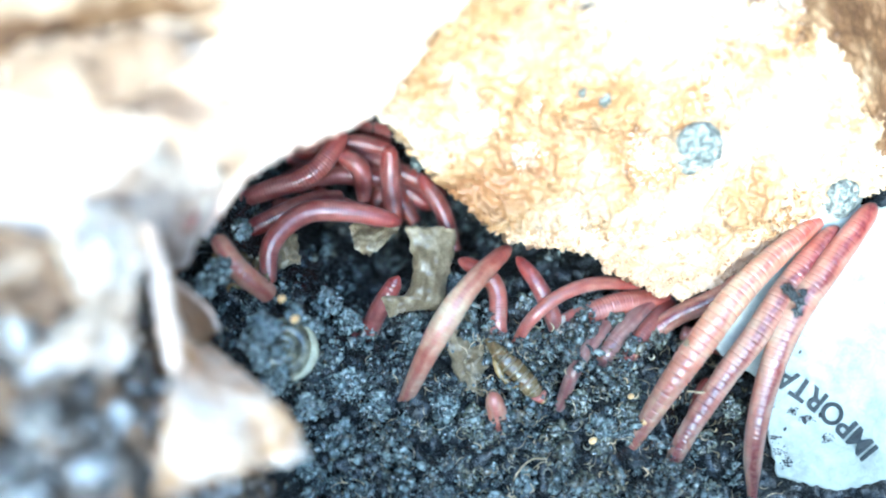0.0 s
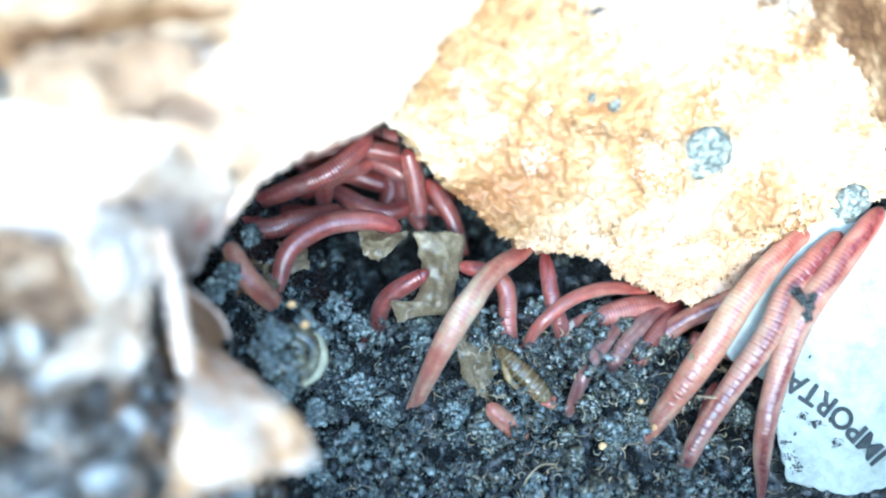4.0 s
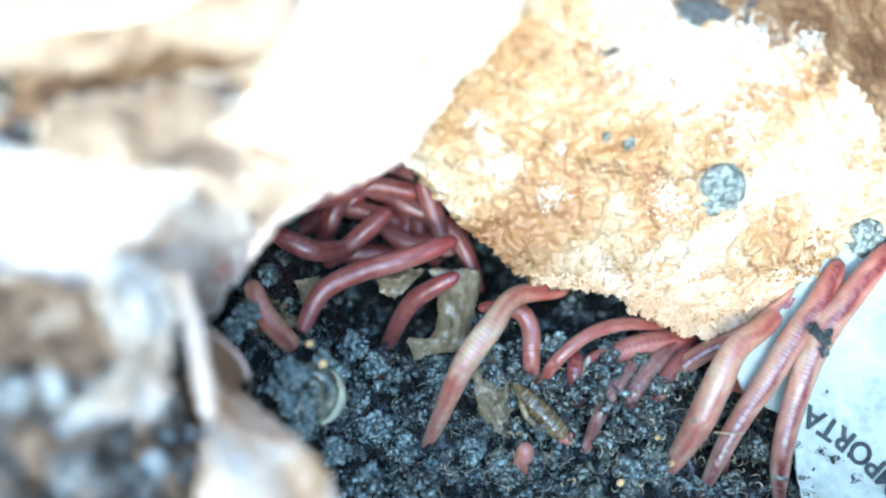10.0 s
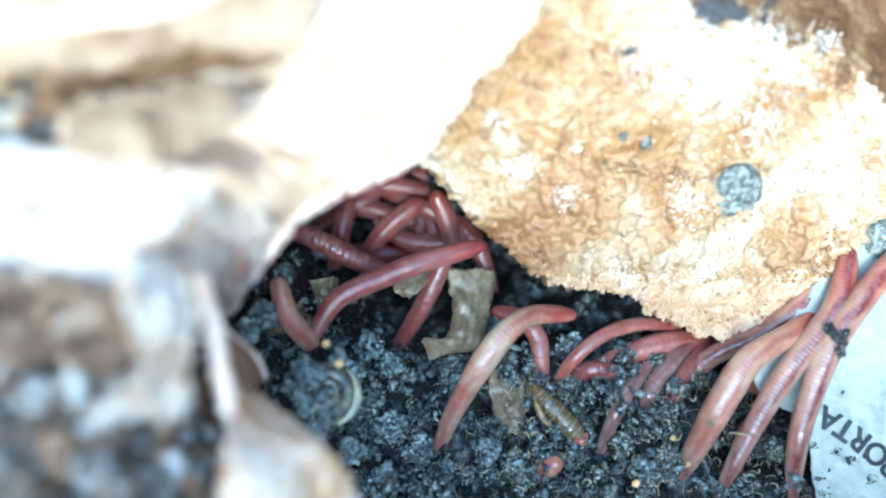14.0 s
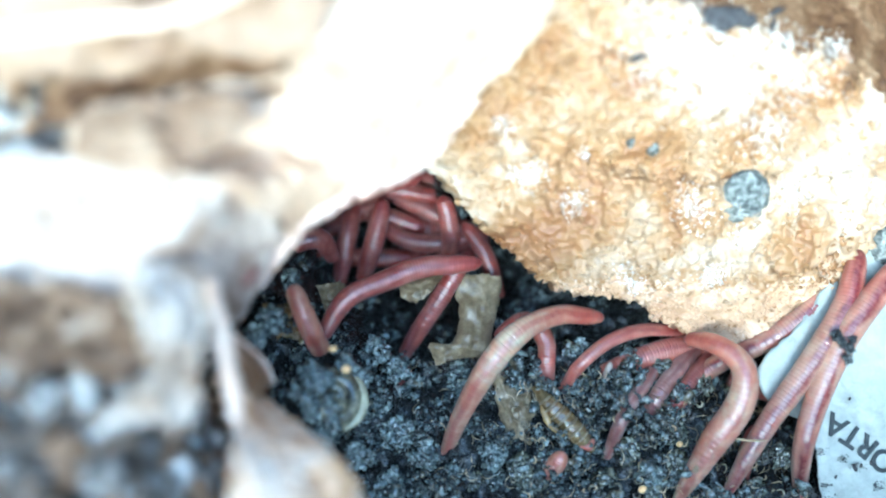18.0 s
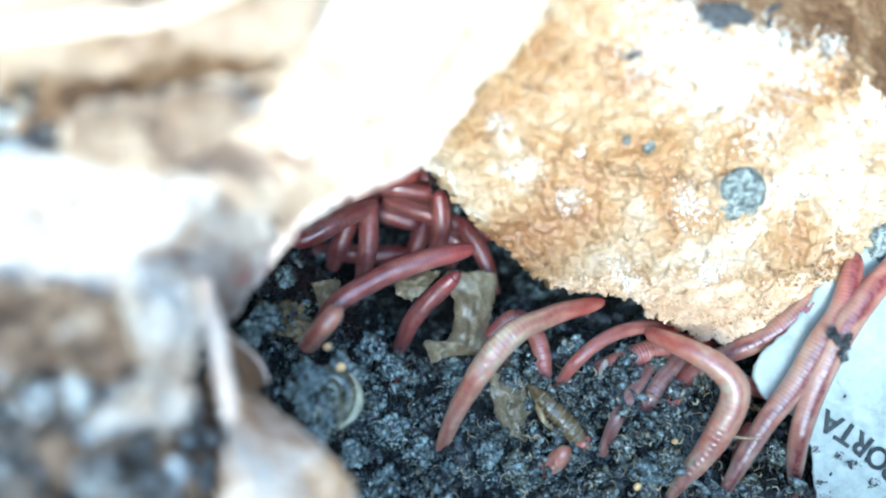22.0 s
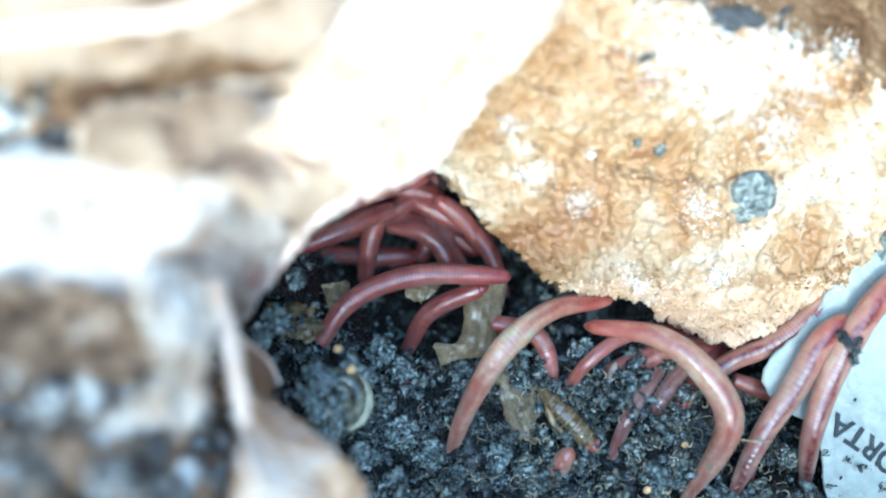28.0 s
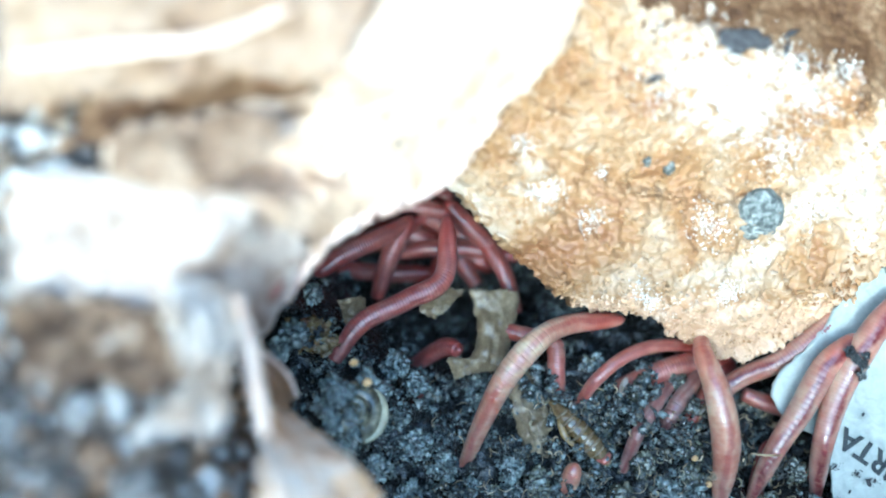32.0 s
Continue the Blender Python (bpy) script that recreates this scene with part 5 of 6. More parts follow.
def motions():
    crawl(crawler_a, [
        (0, [(-0.5, -28.4, -5.0), (2.0, -22.8, -1.0), (4.8, -17.3, 2.5), (7.9, -12.5, 3.0), (11.0, -8.8, 0.0), (14.4, -5.5, -4.0)]),
        (3, [(-0.4, -28.4, -5.0), (2.0, -22.9, -1.0), (4.9, -17.2, 2.5), (8.0, -12.5, 3.0), (11.2, -7.8, 0.0), (14.8, -3.5, -4.0)]),
        (6, [(-1.2, -28.5, -5.0), (1.4, -23.3, -1.0), (4.5, -17.3, 2.5), (7.8, -11.9, 3.0), (11.8, -7.5, 0.0), (20.2, -7.0, -4.0)]),
        (8, [(-1.1, -28.4, -5.0), (1.3, -22.6, -1.0), (4.5, -16.7, 2.5), (7.7, -11.6, 3.0), (11.6, -7.3, 0.0), (19.3, -6.2, -4.0)]),
        (10, [(-0.8, -28.2, -5.0), (1.7, -22.4, -1.0), (4.6, -16.1, 2.5), (8.2, -11.1, 3.0), (11.9, -6.7, 0.0), (18.9, -5.6, -4.0)]),
        (12, [(-1.1, -28.4, -5.0), (1.4, -22.0, -1.0), (4.7, -15.8, 2.5), (8.0, -11.4, 3.0), (12.4, -8.3, 0.0), (19.4, -7.4, -4.0)]),
        (14, [(-1.1, -28.2, -5.0), (1.2, -22.4, -1.0), (4.8, -16.1, 2.5), (8.5, -11.4, 3.0), (12.1, -9.2, 0.0), (17.9, -8.9, -4.0)]),
        (17, [(-1.1, -28.3, -5.0), (1.2, -22.1, -1.0), (4.7, -16.0, 2.5), (8.5, -11.5, 3.0), (13.3, -8.3, 0.0), (21.5, -5.7, -4.0)]),
        (19, [(-0.9, -28.3, -5.0), (1.4, -22.1, -1.0), (5.0, -15.4, 2.5), (8.8, -11.1, 3.0), (14.7, -9.1, 0.0), (20.2, -11.3, -4.0)]),
        (21, [(-1.1, -28.0, -5.0), (1.1, -22.2, -1.0), (4.8, -15.9, 2.5), (8.8, -11.5, 3.0), (14.3, -9.1, 0.0), (21.8, -6.9, -4.0)]),
        (23, [(-1.0, -28.2, -5.0), (1.5, -22.0, -1.0), (4.9, -15.9, 2.5), (8.6, -11.7, 3.0), (13.3, -8.9, 0.0), (21.2, -6.7, -4.0)]),
        (25, [(-0.9, -28.7, -5.0), (1.3, -22.1, -1.0), (5.0, -15.4, 2.5), (8.4, -11.8, 3.0), (13.1, -8.7, 0.0), (21.0, -6.8, -4.0)]),
        (28, [(-0.8, -28.2, -5.0), (1.3, -21.7, -1.0), (4.9, -15.0, 2.5), (8.4, -11.0, 3.0), (13.6, -7.5, 0.0), (21.4, -6.0, -4.0)]),
        (30, [(-1.0, -28.5, -5.0), (1.2, -22.3, -1.0), (5.0, -15.6, 2.5), (8.4, -11.2, 3.0), (12.7, -7.7, 0.0), (20.9, -5.7, -4.0)]),
        (32, [(-1.0, -28.4, -5.0), (1.5, -21.8, -1.0), (4.9, -15.0, 2.5), (9.0, -10.2, 3.0), (13.5, -7.7, 0.0), (21.5, -6.6, -4.0)]),
    ])
    crawl(crawler_b, [
        (0, [(13.7, -22.1, -7.0), (13.0, -16.4, -4.0), (12.9, -11.7, -4.0), (11.3, -9.0, -4.0), (7.9, -7.1, -5.0)]),
        (6, [(13.9, -21.1, -7.0), (13.4, -14.9, -4.0), (13.2, -11.0, -4.0), (11.3, -8.3, -4.0), (6.3, -7.1, -5.0)]),
        (10, [(14.2, -20.7, -7.0), (14.1, -14.5, -4.0), (14.0, -10.7, -4.0), (12.2, -8.3, -4.0), (7.2, -7.8, -5.0)]),
        (14, [(13.5, -20.7, -7.0), (13.3, -15.3, -4.0), (13.0, -12.2, -4.0), (10.9, -9.5, -4.0), (7.1, -8.2, -5.0)]),
        (17, [(13.2, -20.4, -7.0), (13.2, -15.0, -4.0), (13.2, -11.9, -4.0), (10.9, -8.9, -4.0), (6.7, -10.4, -5.0)]),
        (21, [(13.5, -20.9, -7.0), (13.4, -15.1, -4.0), (12.4, -11.2, -4.0), (9.7, -9.0, -4.0), (5.7, -11.9, -5.0)]),
        (25, [(13.3, -20.8, -7.0), (13.1, -15.0, -4.0), (12.0, -11.1, -4.0), (8.9, -9.0, -4.0), (5.0, -11.9, -5.0)]),
        (28, [(13.2, -19.9, -7.0), (12.9, -14.5, -4.0), (11.7, -11.5, -4.0), (9.0, -9.9, -4.0), (3.2, -9.1, -5.0)]),
        (30, [(13.1, -19.8, -7.0), (12.4, -14.4, -4.0), (12.3, -10.9, -4.0), (9.6, -9.8, -4.0), (3.0, -9.5, -5.0)]),
        (32, [(12.7, -19.5, -7.0), (12.3, -14.1, -4.0), (12.0, -10.2, -4.0), (9.2, -9.2, -4.0), (3.8, -7.8, -5.0)]),
    ])
    crawl(crawler_c, [
        (0, [(22.9, -21.0, -10.0), (21.1, -16.3, -5.0), (18.6, -11.0, -3.0), (15.8, -6.9, -4.0)]),
        (3, [(22.8, -21.3, -10.0), (21.2, -16.6, -5.0), (19.2, -12.1, -3.0), (17.4, -5.1, -4.0)]),
        (6, [(22.0, -21.5, -10.0), (20.0, -18.3, -5.0), (19.5, -13.8, -3.0), (19.8, -9.1, -4.0)]),
        (8, [(22.1, -22.5, -10.0), (20.0, -20.8, -5.0), (20.0, -17.7, -3.0), (20.6, -14.3, -4.0)]),
        (10, [(22.1, -22.4, -10.0), (20.4, -20.3, -5.0), (19.9, -17.2, -3.0), (20.3, -14.2, -4.0)]),
        (12, [(23.1, -21.2, -10.0), (21.6, -18.8, -5.0), (20.6, -15.7, -3.0), (17.3, -14.3, -4.0)]),
        (14, [(17.3, -19.9, -10.0), (18.3, -17.6, -5.0), (20.3, -16.4, -3.0), (24.7, -17.0, -4.0)]),
        (17, [(17.7, -21.3, -13.0), (18.6, -19.7, -12.0), (19.3, -18.1, -11.0), (19.8, -16.4, -10.0)]),
        (32, [(18.2, -21.2, -13.0), (19.1, -19.6, -12.0), (19.8, -17.9, -11.0), (20.3, -16.3, -10.0)]),
    ])
    crawl(crawler_d, [
        (0, [(13.9, -33.4, -8.0), (13.1, -29.2, -2.5), (12.0, -25.3, -0.2)]),
        (3, [(16.1, -33.0, -8.0), (14.0, -29.5, -2.5), (10.4, -26.1, -0.2)]),
        (6, [(15.8, -32.7, -8.0), (13.3, -29.2, -2.5), (10.3, -26.1, -0.2)]),
        (8, [(15.5, -32.5, -8.0), (13.5, -28.6, -2.5), (10.4, -26.4, -0.2)]),
        (10, [(13.4, -32.7, -8.0), (12.6, -29.5, -2.5), (12.9, -26.4, -0.2)]),
        (12, [(14.3, -33.1, -8.0), (13.0, -29.9, -2.5), (13.4, -26.8, -0.2)]),
        (14, [(11.7, -32.3, -8.0), (13.2, -29.9, -2.5), (15.0, -28.4, -0.2)]),
        (17, [(12.6, -31.6, -8.0), (13.6, -29.2, -2.5), (15.4, -27.0, -0.2)]),
        (19, [(12.6, -31.6, -8.0), (13.1, -29.1, -2.5), (14.1, -26.8, -0.2)]),
        (21, [(12.5, -32.1, -8.0), (13.5, -29.4, -2.5), (15.3, -26.7, -0.2)]),
        (23, [(12.3, -32.3, -8.0), (13.7, -29.1, -2.5), (16.3, -26.2, -0.2)]),
        (25, [(12.9, -32.0, -8.0), (13.8, -29.2, -2.5), (15.4, -26.3, -0.2)]),
        (28, [(13.0, -31.9, -8.0), (13.6, -29.1, -2.5), (15.1, -26.2, -0.2)]),
        (30, [(13.3, -32.6, -8.0), (13.7, -29.7, -2.5), (14.5, -26.4, -0.2)]),
        (32, [(12.9, -32.8, -8.0), (13.3, -29.8, -2.5), (14.2, -26.5, -0.2)]),
    ])
    crawl(crawler_e, [
        (0, [(30.4, -33.9, -6.0), (34.5, -25.2, 0.0), (39.4, -17.8, 2.0), (44.2, -11.6, 2.5), (51.6, -5.0, 1.0), (61.1, 1.3, -3.0)]),
        (3, [(30.2, -32.7, -6.0), (34.6, -24.8, 0.0), (39.1, -18.2, 2.0), (43.6, -11.6, 2.5), (50.3, -4.7, 1.0), (56.6, -1.5, -3.0)]),
        (6, [(30.6, -33.2, -6.0), (34.7, -25.3, 0.0), (39.2, -18.3, 2.0), (43.6, -11.7, 2.5), (48.8, -6.0, 1.0), (54.3, -1.8, -3.0)]),
        (8, [(30.4, -32.3, -6.0), (34.4, -24.4, 0.0), (37.4, -18.5, 2.0), (40.4, -14.1, 2.5), (44.3, -11.1, 1.0), (49.6, -8.9, -3.0)]),
        (10, [(31.3, -32.2, -6.0), (35.1, -24.3, 0.0), (37.7, -18.4, 2.0), (40.0, -14.1, 2.5), (44.3, -11.1, 1.0), (48.5, -8.5, -3.0)]),
        (12, [(31.0, -32.5, -6.0), (35.1, -23.2, 0.0), (38.1, -17.3, 2.0), (41.4, -13.7, 2.5), (45.8, -10.7, 1.0), (49.1, -5.0, -3.0)]),
        (14, [(31.2, -32.8, -6.0), (34.5, -24.2, 0.0), (37.1, -19.1, 2.0), (40.0, -15.1, 2.5), (45.9, -11.7, 1.0), (52.2, -8.1, -3.0)]),
        (17, [(30.5, -33.5, -3.0), (34.1, -26.1, 0.0), (37.8, -20.5, 2.0), (39.5, -16.2, 2.5), (37.7, -12.8, 1.0), (35.1, -11.8, -3.0)]),
        (19, [(29.8, -32.7, -3.0), (34.5, -24.9, 0.0), (37.6, -19.0, 2.0), (36.7, -14.6, 2.5), (33.2, -12.0, 1.0), (30.8, -11.1, -3.0)]),
        (21, [(29.7, -32.8, -3.0), (35.6, -24.3, 0.0), (37.8, -18.8, 2.0), (35.6, -15.2, 2.5), (30.9, -13.3, 1.0), (26.5, -12.4, -3.0)]),
        (23, [(29.9, -33.0, -3.0), (35.7, -24.8, 0.0), (37.4, -18.9, 2.0), (34.6, -15.3, 2.5), (30.7, -12.3, 1.0), (28.7, -9.5, -3.0)]),
        (25, [(30.1, -32.7, -3.0), (35.2, -24.9, 0.0), (37.1, -19.3, 2.0), (35.1, -15.7, 2.5), (30.4, -13.6, 1.0), (25.3, -14.2, -3.0)]),
        (28, [(30.5, -32.9, -3.0), (34.5, -26.2, 0.0), (35.4, -21.1, 2.0), (31.8, -15.3, 2.5), (26.4, -11.2, 1.0), (18.1, -9.7, -3.0)]),
        (30, [(33.4, -33.5, -3.0), (34.3, -26.1, 0.0), (33.5, -21.6, 2.0), (32.8, -17.3, 2.5), (31.8, -12.9, 1.0), (32.2, -10.1, -3.0)]),
        (32, [(33.6, -32.7, -3.0), (34.2, -25.2, 0.0), (33.5, -20.0, 2.0), (32.4, -15.6, 2.5), (31.5, -11.8, 1.0), (32.2, -8.9, -3.0)]),
    ])
    crawl(crawler_f, [
        (0, [(34.6, -38.2, -4.5), (37.4, -30.4, -0.2), (42.1, -23.0, 1.0), (46.4, -17.1, 2.0), (51.1, -10.4, 2.0), (57.7, -3.1, 1.0)]),
        (6, [(34.4, -38.3, -3.0), (38.4, -29.0, -0.2), (42.7, -22.3, 1.0), (46.2, -16.5, 2.0), (49.4, -10.6, 2.0), (56.0, -3.7, 1.0)]),
        (8, [(34.9, -36.2, -3.0), (38.5, -28.0, -0.2), (42.8, -20.7, 1.0), (46.4, -14.8, 2.0), (50.3, -9.7, 2.0), (55.1, -4.7, 1.0)]),
        (10, [(35.8, -33.9, -3.0), (40.3, -24.3, -0.2), (44.7, -17.7, 1.0), (48.4, -11.9, 2.0), (51.6, -7.8, 2.0), (54.9, -2.4, 1.0)]),
        (12, [(35.9, -33.5, -3.0), (39.9, -25.4, -0.2), (44.3, -18.0, 1.0), (47.6, -12.9, 2.0), (51.6, -7.0, 2.0), (54.5, -0.1, 1.0)]),
        (14, [(36.1, -33.8, -3.0), (40.1, -25.0, -0.2), (44.5, -17.6, 1.0), (48.5, -12.5, 2.0), (51.7, -8.1, 2.0), (54.4, -0.8, 1.0)]),
        (17, [(36.2, -33.5, -3.0), (40.5, -24.6, -0.2), (44.9, -18.0, 1.0), (48.5, -12.9, 2.0), (51.8, -7.3, 2.0), (54.5, -0.4, 1.0)]),
        (19, [(36.1, -33.0, -3.0), (41.2, -23.4, -0.2), (46.4, -16.1, 1.0), (49.9, -10.9, 2.0), (52.6, -6.5, 2.0), (54.7, 0.0, 1.0)]),
        (21, [(36.1, -33.6, -3.0), (41.2, -24.0, -0.2), (45.5, -18.1, 1.0), (49.1, -12.2, 2.0), (52.1, -7.8, 2.0), (54.6, -0.9, 1.0)]),
        (23, [(36.3, -33.7, -3.0), (41.4, -24.1, -0.2), (45.7, -18.2, 1.0), (49.3, -12.3, 2.0), (52.3, -7.9, 2.0), (54.8, -1.0, 1.0)]),
        (25, [(35.7, -33.4, -3.0), (41.2, -23.0, -0.2), (45.9, -16.4, 1.0), (49.4, -12.0, 2.0), (52.1, -7.2, 2.0), (53.3, -2.6, 1.0)]),
        (28, [(36.5, -32.9, -3.0), (40.4, -24.0, -0.2), (44.7, -17.4, 1.0), (47.5, -12.3, 2.0), (50.2, -9.9, 2.0), (52.2, -9.1, 1.0)]),
        (30, [(36.8, -32.8, -3.0), (40.3, -25.3, -0.2), (44.2, -18.7, 1.0), (47.4, -13.2, 2.0), (50.2, -10.3, 2.0), (52.3, -8.6, 1.0)]),
        (32, [(37.9, -31.2, -3.0), (40.7, -24.4, -0.2), (44.3, -18.5, 1.0), (47.2, -13.3, 2.0), (50.1, -10.7, 2.0), (52.0, -9.6, 1.0)]),
    ])
    crawl(crawler_g, [
        (0, [(47.5, -39.8, -5.5), (46.2, -31.0, 0.3), (48.0, -22.5, 1.5), (51.0, -14.9, 2.8), (55.2, -9.0, 3.0), (62.3, -0.2, 2.0)]),
        (17, [(47.2, -34.0, -5.5), (46.1, -26.0, 0.3), (48.2, -18.7, 1.5), (51.2, -11.8, 2.8), (55.1, -6.6, 3.0), (61.2, -0.2, 2.0)]),
        (32, [(47.5, -31.9, -5.5), (46.9, -23.6, 0.3), (49.0, -16.6, 1.5), (51.6, -11.4, 2.8), (54.5, -7.3, 3.0), (60.2, -2.3, 2.0)]),
    ])
    crawl(crawler_h, [
        (17, [(39.5, -33.5, -8.0), (40.2, -27.9, -5.5), (41.9, -23.4, -6.0)]),
    ])
    crawl(crawler_i, [
        (0, [(31.4, -21.3, -9.0), (33.6, -17.8, -6.0), (37.7, -14.6, -5.0), (42.7, -12.2, -3.0), (48.2, -8.2, -1.5), (53.2, -2.9, -1.0)]),
        (17, [(31.6, -21.2, -9.0), (33.7, -17.4, -6.0), (37.9, -14.2, -5.0), (42.8, -11.9, -3.0), (48.0, -8.2, -1.5), (53.7, -2.5, -1.0)]),
        (32, [(32.1, -21.4, -9.0), (34.2, -17.7, -6.0), (38.2, -14.5, -5.0), (42.9, -12.4, -3.0), (48.4, -8.2, -1.5), (53.9, -2.4, -1.0)]),
    ])
    crawl(crawler_j, [
        (17, [(15.4, -18.8, -6.0), (17.3, -15.3, -1.8), (21.5, -11.9, -1.8), (26.8, -10.2, -4.0), (33.5, -10.2, -8.0)]),
    ])
    crawl(crawler_k, [
        (17, [(19.5, -17.2, -7.5), (24.6, -14.8, -5.6), (30.6, -12.8, -6.4), (37.9, -12.0, -9.5)]),
    ])
    crawl(crawler_l, [
        (17, [(21.4, -27.2, -5.0), (23.0, -22.1, -1.5), (25.8, -18.2, -3.0), (30.2, -13.7, -7.0)]),
    ])
    crawl(crawler_m, [
        (17, [(26.5, -23.8, -6.0), (27.9, -19.5, -3.0), (30.7, -16.1, -4.5), (35.2, -12.1, -8.0)]),
    ])
    crawl(crawler_n, [
        (17, [(29.7, -23.4, -6.5), (31.4, -19.5, -4.0), (33.9, -16.1, -5.0), (38.3, -12.5, -9.0)]),
    ])
    crawl(crawler_o, [
        (17, [(39.1, -16.9, -7.0), (43.4, -18.4, -7.0), (50.0, -20.0, -7.0)]),
    ])
    crawl(crawler_p, [
        (0, [(-17.2, -12.3, 3.0), (-20.1, -9.7, 7.0), (-23.2, -5.5, 7.0)]),
        (3, [(-18.0, -12.6, 3.0), (-20.4, -9.6, 7.0), (-23.0, -5.6, 7.0)]),
        (6, [(-17.1, -12.9, 3.0), (-20.2, -10.4, 7.0), (-22.6, -5.8, 7.0)]),
        (8, [(-17.9, -12.7, 3.0), (-20.5, -9.7, 7.0), (-22.5, -5.5, 7.0)]),
        (10, [(-17.7, -13.2, 3.0), (-20.4, -9.6, 7.0), (-22.4, -5.5, 7.0)]),
        (12, [(-17.1, -12.7, 3.0), (-19.6, -9.8, 7.0), (-21.3, -5.5, 7.0)]),
        (14, [(-17.2, -13.0, 3.0), (-19.5, -9.8, 7.0), (-21.0, -5.1, 7.0)]),
        (17, [(-16.8, -13.3, 3.0), (-18.1, -9.5, 7.0), (-19.9, -5.3, 7.0)]),
        (19, [(-16.8, -12.9, 3.0), (-18.2, -9.9, 7.0), (-20.0, -6.3, 7.0)]),
        (20, [(-17.1, -13.4, 3.0), (-16.2, -10.7, 7.0), (-16.6, -8.5, 7.0)]),
        (21, [(-17.6, -12.3, 3.0), (-13.7, -9.7, 7.0), (-10.1, -8.2, 7.0)]),
        (22, [(-17.8, -12.8, 3.0), (-15.1, -10.5, 7.0), (-13.4, -8.4, 7.0)]),
        (23, [(-17.4, -14.2, 3.0), (-16.1, -13.3, 7.0), (-15.1, -10.8, 7.0)]),
        (25, [(-18.7, -15.4, -4.0), (-18.3, -14.3, -2.0), (-17.8, -13.2, -1.0)]),
        (32, [(-17.9, -15.0, -4.0), (-17.5, -14.3, -2.0), (-17.2, -13.6, -1.0)]),
    ])
    crawl(crawler_q, [
        (0, [(-17.3, -10.5, 3.0), (-16.7, -5.8, 4.0), (-12.7, -1.8, 3.0), (-6.9, -1.4, 2.0), (-0.6, -2.4, 0.0)]),
        (3, [(-17.4, -10.8, 3.0), (-15.6, -6.1, 4.0), (-10.9, -2.5, 3.0), (-5.9, -1.7, 2.0), (-2.3, -2.9, 0.0)]),
        (6, [(-17.0, -10.5, 3.0), (-15.1, -5.4, 4.0), (-10.5, -2.7, 3.0), (-5.4, -2.2, 2.0), (0.9, -1.1, 0.0)]),
        (8, [(-16.8, -10.2, 3.0), (-13.9, -5.9, 4.0), (-8.9, -3.9, 3.0), (-3.0, -2.3, 2.0), (3.3, -0.3, 0.0)]),
        (10, [(-16.3, -11.0, 3.0), (-13.5, -6.3, 4.0), (-8.6, -3.6, 3.0), (-2.8, -1.8, 2.0), (3.6, 0.9, 0.0)]),
        (12, [(-16.2, -10.3, 3.0), (-12.9, -6.1, 4.0), (-7.5, -4.0, 3.0), (-1.6, -2.0, 2.0), (4.9, 1.1, 0.0)]),
        (14, [(-16.7, -11.7, 3.0), (-13.5, -7.3, 4.0), (-7.7, -4.4, 3.0), (-1.8, -2.0, 2.0), (5.6, 0.2, 0.0)]),
        (17, [(-16.5, -11.1, 3.0), (-13.3, -6.6, 4.0), (-8.5, -4.1, 3.0), (-2.9, -1.9, 2.0), (4.6, -3.0, 0.0)]),
        (19, [(-16.4, -11.1, 3.0), (-13.3, -6.8, 4.0), (-7.0, -3.7, 3.0), (-2.2, -2.1, 2.0), (3.5, 0.1, 0.0)]),
        (21, [(-17.0, -12.3, 3.0), (-14.1, -7.9, 4.0), (-9.2, -4.3, 3.0), (-3.3, -1.8, 2.0), (3.4, -0.4, 0.0)]),
        (23, [(-17.3, -12.1, 3.0), (-14.0, -7.5, 4.0), (-8.4, -4.3, 3.0), (-3.2, -2.0, 2.0), (3.9, 0.6, 0.0)]),
        (25, [(-17.1, -11.9, 3.0), (-13.7, -7.3, 4.0), (-8.2, -4.1, 3.0), (-3.1, -2.1, 2.0), (3.0, 0.0, 0.0)]),
        (28, [(-17.4, -12.2, 3.0), (-14.1, -7.6, 4.0), (-9.2, -4.6, 3.0), (-2.6, -3.2, 2.0), (7.3, -3.3, 0.0)]),
        (30, [(-17.4, -12.1, 3.0), (-14.3, -7.9, 4.0), (-8.7, -4.5, 3.0), (-2.0, -3.1, 2.0), (3.1, 4.1, 0.0)]),
        (31, [(-17.5, -12.3, 3.0), (-14.2, -7.9, 4.0), (-8.6, -4.8, 3.0), (-2.4, -3.2, 2.0), (6.2, -2.0, 0.0)]),
        (32, [(-17.7, -12.6, 3.0), (-14.1, -7.9, 4.0), (-8.2, -4.7, 3.0), (-3.4, -1.5, 2.0), (-2.9, 7.1, 0.0)]),
    ])
